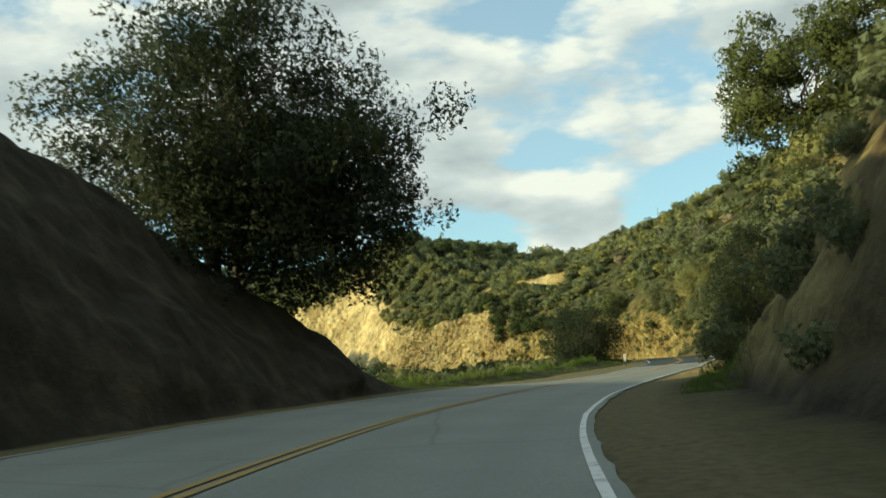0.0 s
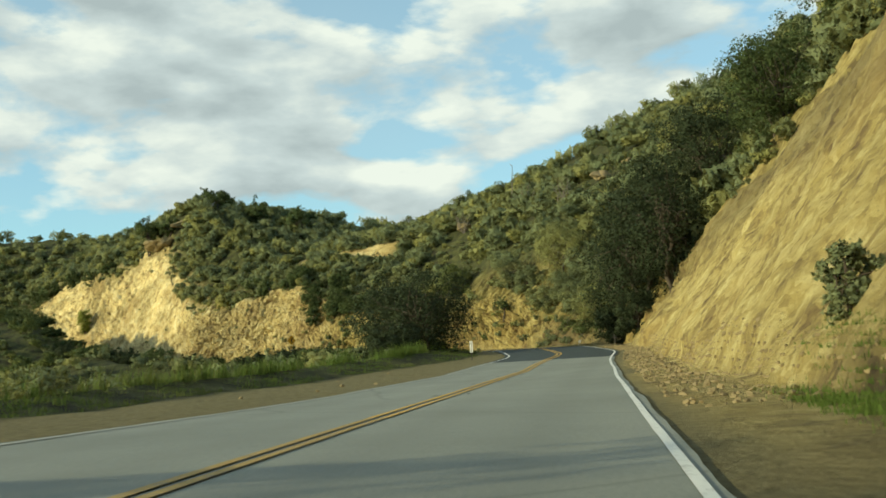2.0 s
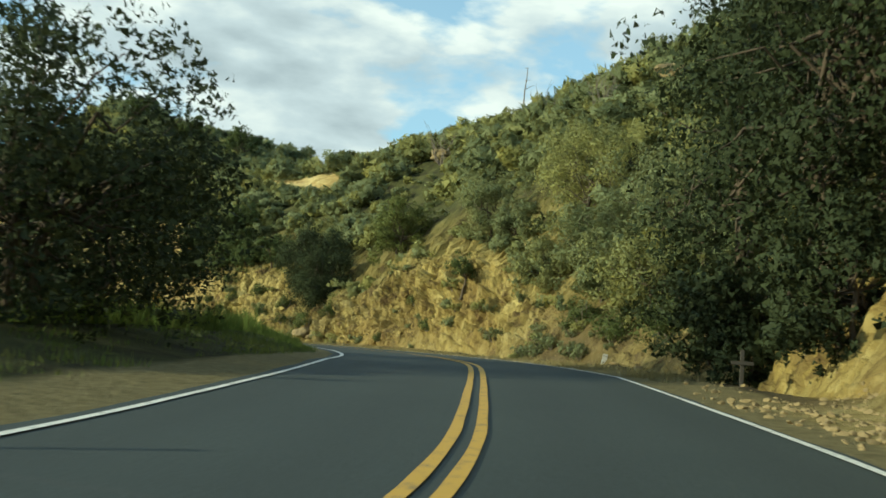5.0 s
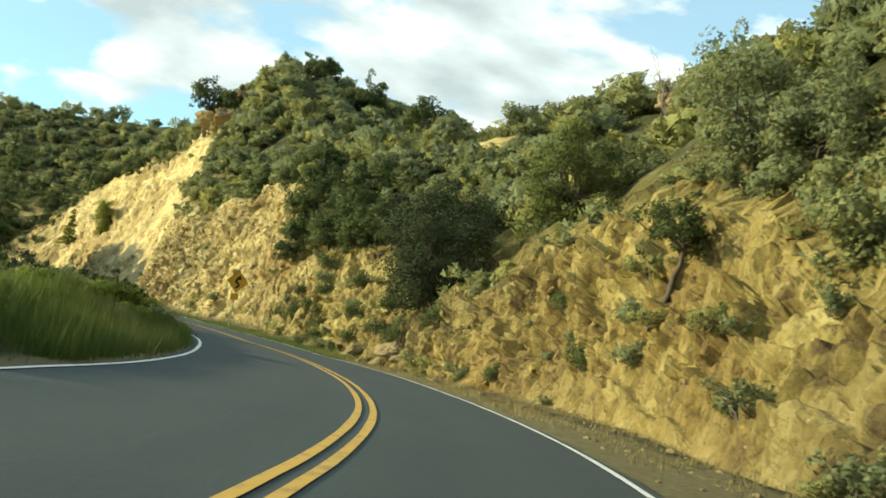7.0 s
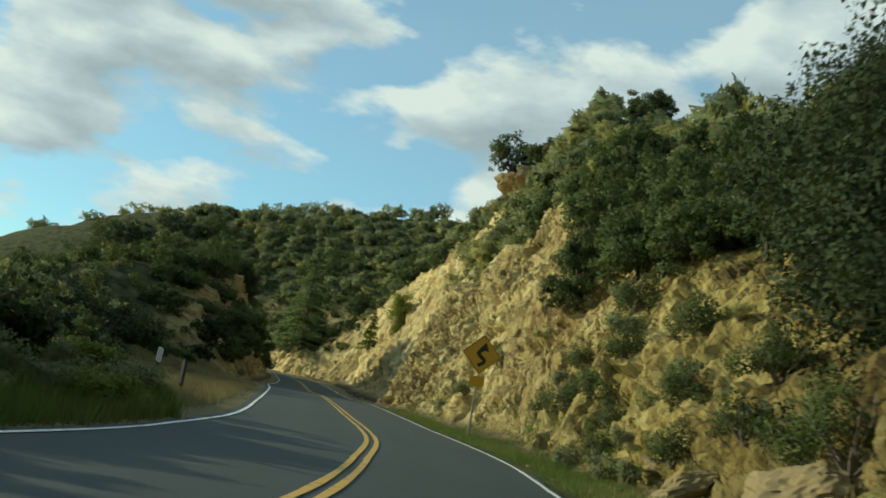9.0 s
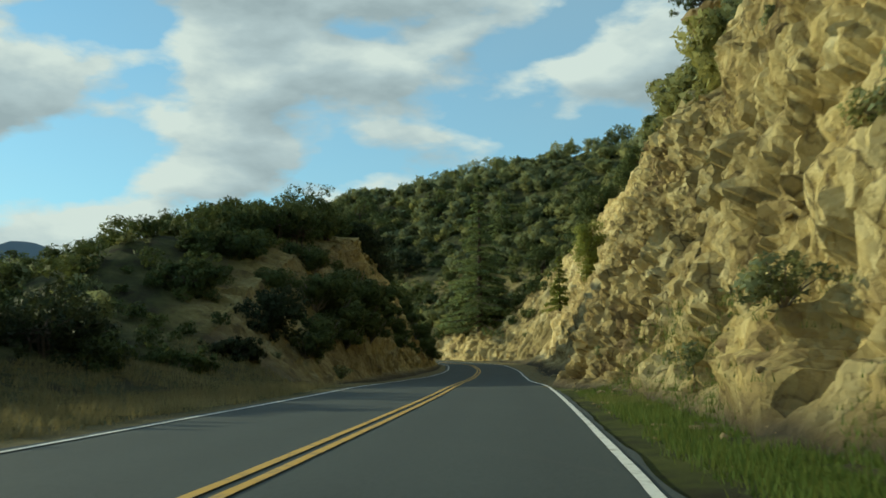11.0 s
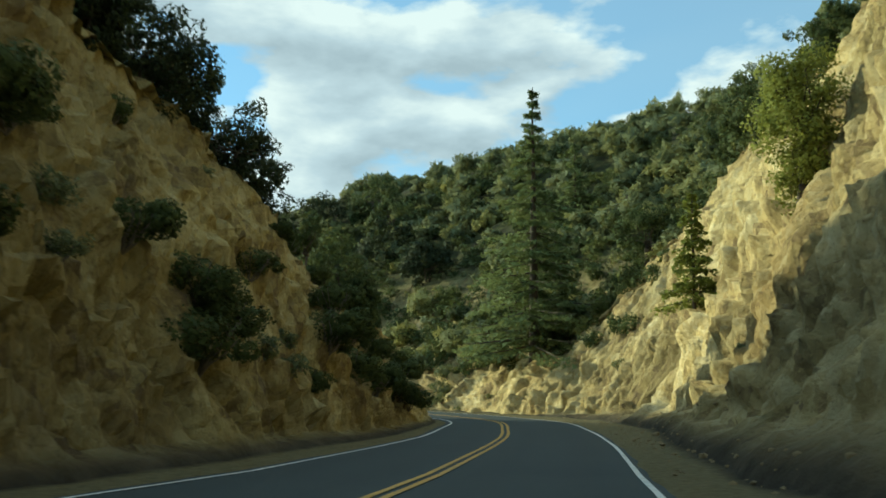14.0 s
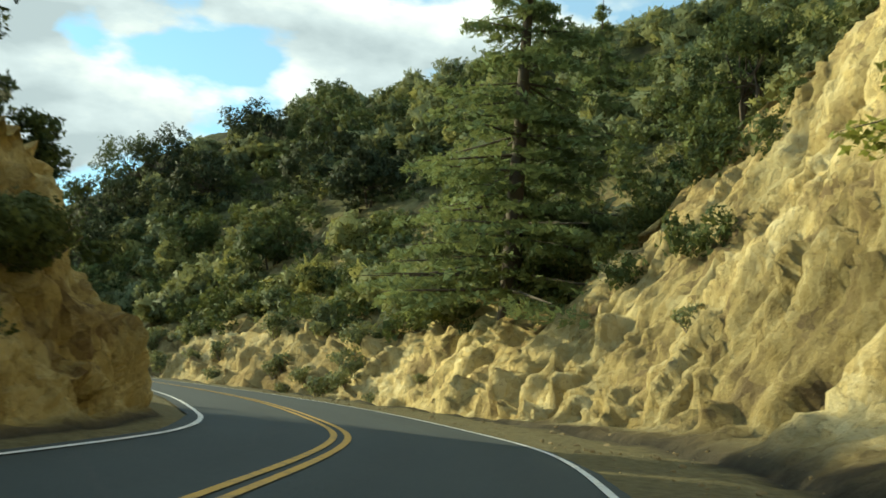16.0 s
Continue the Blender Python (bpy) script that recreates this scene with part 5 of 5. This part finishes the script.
# ---------------------------------------------------------------- stones
def stone_mesh(seed, level=2, cuts=9, bumps=0.10):
    bm = bmesh.new()
    bmesh.ops.create_icosphere(bm, subdivisions=level, radius=1.0)
    rng = np.random.default_rng(seed)
    co = np.array([v.co for v in bm.verts])
    planes = unit(rng.normal(size=(cuts, 3)))
    cut = rng.uniform(0.55, 0.92, cuts)
    for p, c in zip(planes, cut):
        over = co @ p - c
        co = co - np.clip(over, 0, None)[:, None] * p
    co = co * (1 + bumps * fbm(co * 2.1 + seed, 5, 0.6, seed))[:, None] * rng.uniform((0.8, 0.55, 0.3), (1.3, 1.0, 0.65))
    for v, c in zip(bm.verts, co):
        v.co = c
    me = bpy.data.meshes.new("stone")
    bm.to_mesh(me)
    bm.free()
    me.materials.append(ROCK)
    return me


STONES = [stone_mesh(600 + k, 1, 12, 0.2) for k in range(7)]
BOULDERS = [stone_mesh(620 + k, 4, 22, 0.45) for k in range(4)]
rng = np.random.default_rng(61)


def put_stone(place, r, label="angular ochre stone fallen from the cut slope", group="fallen stones"):
    ob = new("stone", (STONES if r < 0.45 else BOULDERS)[rng.integers(0, 4)])
    ob.location = Vector(place) + Vector((0, 0, r * 0.15))
    ob.rotation_euler = (rng.uniform(-0.4, 0.4), rng.uniform(-0.4, 0.4), rng.uniform(0, 6.28))
    ob.scale = (r, r, r)
    tagged(ob, label, "stone", group)


for k in range(150):
    s = rng.uniform(98, 144)
    put_stone(on_land(s, rng.uniform(paint_r(s) + 0.55, right_foot(s) + 0.4))[0], rng.uniform(0.03, 0.085))
for k in range(40):
    s = rng.uniform(150, 350)
    put_stone(on_land(s, max(right_foot(s) - rng.uniform(0.0, 0.5), paint_r(s) + 0.55))[0], rng.uniform(0.08, 0.28))
for s, d in ((108.2, -5.5), (110.9, -5.5), (111.9, -4.6), (117.3, -7.4), (104, -6.3), (121, -6.2)):
    put_stone(on_land(s, d)[0], rng.uniform(0.08, 0.14), "small grey stone lying on the gravel shoulder")
for x, y, r in OUTCROPS:
    put_stone(at_xy(x, y, 0.45 * r), r * 1.5, "large orange boulder jutting from the brushy slope", "outcrop boulders")
for s, u, r in ((204, 0.2, 0.8), (206, 0.1, 0.6), (208.5, 0.15, 0.8), (211, 0.08, 0.7), (213, 0.12, 0.55), (202, 0.15, 0.7)):
    put_stone(on_wall(s, 1, u), r, "weathered ochre boulder set in the cut face", "boulders in the cut")


def rubble(count, seed):
    """Small broken stone at the foot of the sandy slope, too many to count."""
    rng = np.random.default_rng(seed)
    base = np.array([v.co for v in stone_mesh(640, 1).vertices])
    tris = np.array([p.vertices for p in stone_mesh(640, 1).polygons])
    s = np.concatenate([rng.uniform(92, 146, int(count * 0.7)), rng.uniform(146, 350, count - int(count * 0.7))])
    d = paint_r(s) + 0.5 + (right_foot(s) + 0.6 - paint_r(s) - 0.5) * rng.random(count) ** 0.8
    p, r = on_land(s, d), 0.018 + 0.085 * rng.random(count) ** 2
    t = rng.uniform(0, 6.28, count)
    c, q = np.cos(t)[:, None], np.sin(t)[:, None]
    v = np.stack([base[None, :, 0] * c - base[None, :, 1] * q, base[None, :, 0] * q + base[None, :, 1] * c, np.broadcast_to(base[None, :, 2], (count, len(base)))], -1) * r[:, None, None] + p[:, None]
    f = tris[None] + (np.arange(count) * len(base))[:, None, None]
    return tagged(new("rubble", mesh_of("rubble", v.reshape(-1, 3), f.reshape(-1, 3), ROCK, None, False)), "broken ochre rubble at the foot of the slope", "rubble", kind="stuff")


rubble(5200, 62)


def face_blocks(count, seed):
    """Angular blocks standing out of the broken rock face, too many to count."""
    rng = np.random.default_rng(seed)
    shapes = [stone_mesh(650 + k, 1, 10, 0.1) for k in range(6)]
    verts, faces, off, pale = [], [], 0, []
    for k in range(count):
        me = shapes[k % 6]
        base, tris = np.array([v.co for v in me.vertices]), np.array([p.vertices for p in me.polygons])
        s = rng.choice([rng.uniform(172, 204), rng.uniform(206, 268), rng.uniform(178, 200)])
        r = 0.08 + 0.22 * rng.random() ** 2.0
        turn = Matrix.Rotation(rng.uniform(0, 6.28), 3, "Z") @ Matrix.Rotation(rng.normal() * 0.35 + 1.2, 3, "Y")
        q = base * (r, r * rng.uniform(0.7, 1.2), r) @ np.array(turn)
        place = on_wall(s, 1, rng.uniform(0.03, 0.97)) + np.append(ground_xy(s, 6.0 + r * 0.5) - ground_xy(s, 6.0), -0.2 * r)
        verts.append(q + place), faces.append(tris + off), pale.append(np.full(len(base), 0.62 * float(smooth(218, 230, s))))
        off += len(base)
    n = np.ones(off)
    ob = new("face_blocks", mesh_of("face_blocks", np.concatenate(verts), np.concatenate(faces), EARTH, {"rock": n, "pale": np.concatenate(pale), "green": 0 * n, "gravel": 0 * n, "hard": n, "sand": 0 * n}, False))
    return tagged(ob, "angular blocks of broken ochre rock in the cut face", "rock", kind="stuff")


face_blocks(320, 63)


# ---------------------------------------------------------------- road furniture
def plate(outline, thick, mat, name):
    """A flat plate in the x-z plane facing -y, from its outline."""
    bm = bmesh.new()
    front = [bm.verts.new((x, 0, z)) for x, z in outline]
    face = bm.faces.new(front)
    back = bmesh.ops.extrude_face_region(bm, geom=[face])["geom"]
    for v in back:
        if isinstance(v, bmesh.types.BMVert):
            v.co.y += thick
    bmesh.ops.recalc_face_normals(bm, faces=bm.faces)
    me = bpy.data.meshes.new(name)
    bm.to_mesh(me)
    bm.free()
    me.materials.append(mat)
    return me


def rounded(points, r, n=4):
    """An outline with rounded corners."""
    out = []
    k = len(points)
    for i in range(k):
        p, a, b = Vector(points[i]), Vector(points[i - 1]), Vector(points[(i + 1) % k])
        u, v = p + (a - p).normalized() * r, p + (b - p).normalized() * r
        for q in range(n + 1):
            t = q / n
            out.append(tuple(u * (1 - t) ** 2 + p * 2 * t * (1 - t) + v * t * t))
    return out


def ring_plate(outer, inner, thick, mat, name):
    """A frame between two outlines of the same length."""
    n = len(outer)
    v = np.array([(x, y, z) for y in (0, thick) for loop in (outer, inner) for x, z in loop])
    f = []
    for i in range(n):
        j = (i + 1) % n
        f += [(i, j, n + j, n + i), (2 * n + i, 3 * n + i, 3 * n + j, 2 * n + j), (i, 2 * n + i, 2 * n + j, j), (n + i, n + j, 3 * n + j, 3 * n + i)]
    return mesh_of(name, v, np.array(f), mat, None, False)


def box(sx, sy, sz, mat, name, bevel=0.004):
    bm = bmesh.new()
    bmesh.ops.create_cube(bm, size=1.0)
    for v in bm.verts:
        v.co = (v.co.x * sx, v.co.y * sy, v.co.z * sz)
    bmesh.ops.bevel(bm, geom=bm.edges[:], offset=bevel, segments=1, affect="EDGES")
    me = bpy.data.meshes.new(name)
    bm.to_mesh(me)
    bm.free()
    me.materials.append(mat)
    return me


def child(name, data, parent, x, y, z, label=""):
    ob = part(name, data, parent, label)
    ob.location = (x, y, z)
    return ob


def winding_sign(place, turn):
    """A diamond warning sign with a winding arrow, a small plate below, and its post."""
    root = new("winding_road_sign")
    root.matrix_world = Matrix.Translation(place) @ Matrix.Rotation(turn, 4, "Z")
    mid, r = 3.02, 0.72
    corners = [(0, -r), (r, 0), (0, r), (-r, 0)]
    child("post", box(0.07, 0.06, mid + r + 0.5, GALV, "post"), root, 0, 0.055, (mid + r) / 2 - 0.3, "galvanised steel post")
    panel = child("panel", plate(rounded(corners, 0.06), 0.004, SIGN_YELLOW, "panel"), root, 0, 0.0, mid, "faded yellow diamond panel")
    inset = [(x * 0.955, z * 0.955) for x, z in corners]
    inset2 = [(x * 0.925, z * 0.925) for x, z in corners]
    child("border", ring_plate(rounded(inset, 0.05), rounded(inset2, 0.045), 0.003, SIGN_BLACK, "border"), panel, 0, -0.0045, 0)
    # the arrow winds up the panel
    left, right_ = [], []
    for i in range(33):
        u = i / 32
        z = -0.42 + 0.62 * u
        x = 0.12 * math.sin(7.6 * u - 0.8)
        dx = 0.12 * 7.6 * math.cos(7.6 * u - 0.8)
        k = math.hypot(0.62, dx)
        w = 0.068
        left.append((x - w * 0.62 / k, z + w * dx / k))
        right_.append((x + w * 0.62 / k, z - w * dx / k))
    n = len(left)
    v = np.array([(x, y, z) for y in (0, 0.003) for x, z in left + right_])
    f = []
    for i in range(n - 1):
        f += [(i, n + i, n + i + 1, i + 1), (2 * n + i, 2 * n + i + 1, 3 * n + i + 1, 3 * n + i)]
    child("arrow_shaft", mesh_of("arrow_shaft", v, np.array(f), SIGN_BLACK, None, False), panel, 0, -0.0045, 0, "black winding arrow")
    tipx = 0.075
    child("arrow_head", plate([(tipx - 0.20, 0.17), (tipx + 0.17, 0.12), (tipx + 0.03, 0.46)], 0.003, SIGN_BLACK, "arrow_head"), panel, 0, -0.0045, 0)
    child("plaque", plate(rounded([(-0.26, -0.19), (0.26, -0.19), (0.26, 0.19), (-0.26, 0.19)], 0.03), 0.004, SIGN_YELLOW, "plaque"), root, -0.03, 0.0, mid - r - 0.25, "small faded yellow plate")
    for z in (0.45, -0.45):
        child("bolt", box(0.022, 0.012, 0.022, GALV, "bolt", 0.003), panel, 0, -0.006, z)
    return tagged(root, "yellow diamond winding-road sign on a steel post by the cut", "road sign")


winding_sign(at(228.3, 4.35, -0.1), radians(33))


def delineator(place, turn, lean=0.0, label="white flexible marker post with a dark stripe on the grassy verge"):
    root = new("marker_post")
    root.matrix_world = Matrix.Translation(place) @ Matrix.Rotation(turn, 4, "Z") @ Matrix.Rotation(lean, 4, "Y")
    child("stake", box(0.05, 0.03, 0.75, POST_BROWN, "stake"), root, 0, 0.02, 0.2, "dark stake")
    blade = child("blade", box(0.16, 0.012, 0.62, POST_WHITE, "blade", 0.004), root, 0, 0, 0.72, "white plastic blade")
    child("stripe", box(0.028, 0.004, 0.56, POST_BROWN, "stripe", 0.001), blade, 0, -0.0075, 0)
    return tagged(root, label, "marker post")


delineator(at(134.3, -4.75), radians(-15))
delineator(at(240, -8.2), radians(30), 0.05, "pale marker post standing in dry grass by the verge")
delineator(at(240.9, -8.35), radians(30), 0.02, "pale marker post standing in scrub beyond the pull-out")


def mile_marker(place, turn, lean):
    root = new("milepost")
    root.matrix_world = Matrix.Translation(place) @ Matrix.Rotation(turn, 4, "Z") @ Matrix.Rotation(lean, 4, "Y")
    child("post", box(0.045, 0.03, 1.1, GALV, "post"), root, 0, 0.02, 0.35, "thin steel post")
    panel = child("panel", plate(rounded([(-0.1, -0.25), (0.1, -0.25), (0.1, 0.25), (-0.1, 0.25)], 0.04), 0.006, POST_WHITE, "panel"), root, 0, 0, 0.9, "white panel with rounded corners")
    for z, w in ((0.165, 0.06), (-0.07, 0.08), (-0.14, 0.075)):
        child("bar", box(w, 0.003, 0.03, SIGN_BLACK, "bar", 0.0008), panel, -0.045, -0.002, z)
    child("bar", box(0.06, 0.003, 0.03, SIGN_BLACK, "bar", 0.0008), panel, 0.055, -0.002, 0.165)
    return tagged(root, "white milepost panel with dark bars leaning at the slope's foot", "milepost")


mile_marker(Vector((32.09, 123.33, -0.1)), radians(2), radians(9))


def stake(place, turn):
    root = new("roadside_stake")
    root.matrix_world = Matrix.Translation(place) @ Matrix.Rotation(turn, 4, "Z")
    child("upright", box(0.07, 0.05, 0.85, POST_BROWN, "upright"), root, 0, 0, 0.28)
    child("crossbar", box(0.42, 0.045, 0.07, POST_BROWN, "crossbar"), root, 0, -0.04, 0.45)
    return tagged(root, "small dark wooden stake with a crossbar at the slope's foot", "stake")


stake(at(149.6, 4.95), radians(-12))


def wooden_post(place, tall, label):
    """A weathered square post with a chamfered top."""
    bm = bmesh.new()
    bmesh.ops.create_cube(bm, size=1.0)
    for v in bm.verts:
        k = 0.86 if v.co.z > 0 else 1.0
        v.co = (v.co.x * 0.12 * k, v.co.y * 0.12 * k, (v.co.z + 0.5) * (tall + 0.3) - 0.3)
    bmesh.ops.bevel(bm, geom=bm.edges[:], offset=0.012, segments=2, affect="EDGES")
    me = bpy.data.meshes.new("wooden_post")
    bm.to_mesh(me)
    bm.free()
    me.materials.append(POST_BROWN)
    ob = new("wooden_post", me)
    ob.location = place
    return tagged(ob, label, "post")


wooden_post(at(220.5, -4.95), 0.85, "dark weathered wooden post at the grassy verge")


def snag(place, tall):
    """A dead bare trunk with a few broken twigs."""
    rng = np.random.default_rng(77)
    seg, pts = limb(rng, (0, 0, -0.4), (0.35, 0, tall), 0.10, 0.03, 6, 0.06)
    for k in range(9):
        p = pts[2 + k % 5]
        t = rng.uniform(0, 6.28)
        seg += limb(rng, p, p + np.array([math.cos(t), math.sin(t), 0.35]) * rng.uniform(0.5, 1.2), 0.03, 0.008, 2, 0.05)[0]
    v, f = tubes(seg, 6)
    ob = new("dead_tree", mesh_of("dead_tree", v, f, GREYWOOD))
    ob.location = place
    return tagged(ob, "bare grey dead trunk standing above the brush", "dead tree")


snag(at(207, 24.5), 6.0)
for k, (s, d) in enumerate(((212, 23.5), (200, 23.0), (192, 20.5))):
    rng = np.random.default_rng(700 + k)
    seg = []
    for q in range(16):
        t = rng.uniform(0, 6.28)
        tip = np.array([math.cos(t) * rng.uniform(0.3, 1.5), math.sin(t) * rng.uniform(0.3, 1.5), rng.uniform(1.8, 3.4)])
        a, pts = limb(rng, (0, 0, -0.2), tip, 0.05, 0.012, 4, 0.12)
        seg += a
        for p in pts[2:]:
            seg += limb(rng, p, p + rng.normal(size=3) * 0.4 + (0, 0, 0.3), 0.015, 0.006, 1, 0)[0]
    v, f = tubes(seg, 4)
    ob = new("dead_bush", mesh_of("dead_bush", v, f, GREYWOOD))
    ob.location = at(s, d)
    tagged(ob, "bare grey burnt bush on the skyline", "dead bush")


# dark scuffs and sealed cracks on the road
def scuff(s, d, length, width, turn=0.0):
    rng = np.random.default_rng(int(s * 10))
    n = 9
    u = np.linspace(0, 1, n)
    wid = width * np.sin(np.clip(u, 0.06, 0.94) * math.pi) ** 0.5
    a = np.c_[ground_xy(s + length * u, d + turn * u * length + wid * 0.5 + rng.normal(size=n) * 0.01), road_z(s + length * u, d) + 0.053 - (s < SEAM) * 0.004]
    b = np.c_[ground_xy(s + length * u, d + turn * u * length - wid * 0.5 + rng.normal(size=n) * 0.01), road_z(s + length * u, d) + 0.053 - (s < SEAM) * 0.004]
    v = np.stack([a, b], 1).reshape(-1, 3)
    return v, grid_faces(n, 2)


marks = [(65.4, -0.3), (72.6, -0.3), (98.6, -0.32), (98.8, 0.36), (104.9, -0.34), (105.2, 0.34), (107.1, 0.36), (110.5, -0.34), (110.8, 0.38), (116, -0.34), (116.4, 0.36), (120.5, 0.35), (124.6, -0.38), (124.9, 0.4), (165, 0.4), (165.3, -0.42), (198, 0.42), (198.4, -0.4), (228, -0.4)]
for s, d in marks:
    v, f = scuff(s, d, 0.65, 0.055)
    tagged(new("road_scuff", mesh_of("road_scuff", v, f, TAR)), "dark tar patch beside the yellow line", "road patch", kind="structure")


# far mountain, with the blue of the haze put into its colour
def mountain():
    n = 90
    x = np.linspace(-1, 1, n)
    rows = []
    for v in np.linspace(0, 1, 26):
        ridge = 330 * (1 - np.abs(x) ** 1.4) * (0.75 + 0.4 * fbm(np.c_[x * 3, 0 * x, 0 * x], 5, 0.5, 801))
        z = ridge * (1 - np.abs(v * 2 - 1)) + 14 * fbm(np.c_[x * 12, v * 6 + 0 * x, 0 * x], 4, 0.5, 803) * (1 - np.abs(v * 2 - 1)) - 40
        rows.append(np.c_[-1750 + x * 900 * 0.35 + (v - 0.5) * 500, 1050 + x * 900, z])
    p = np.stack(rows, 0)
    ob = new("backdrop", mesh_of("backdrop", p.reshape(-1, 3), grid_faces(26, n), HAZE_BLUE))
    tagged(ob, "distant mountain ridge with haze painted as blue", "mountain", kind="structure")


mountain()
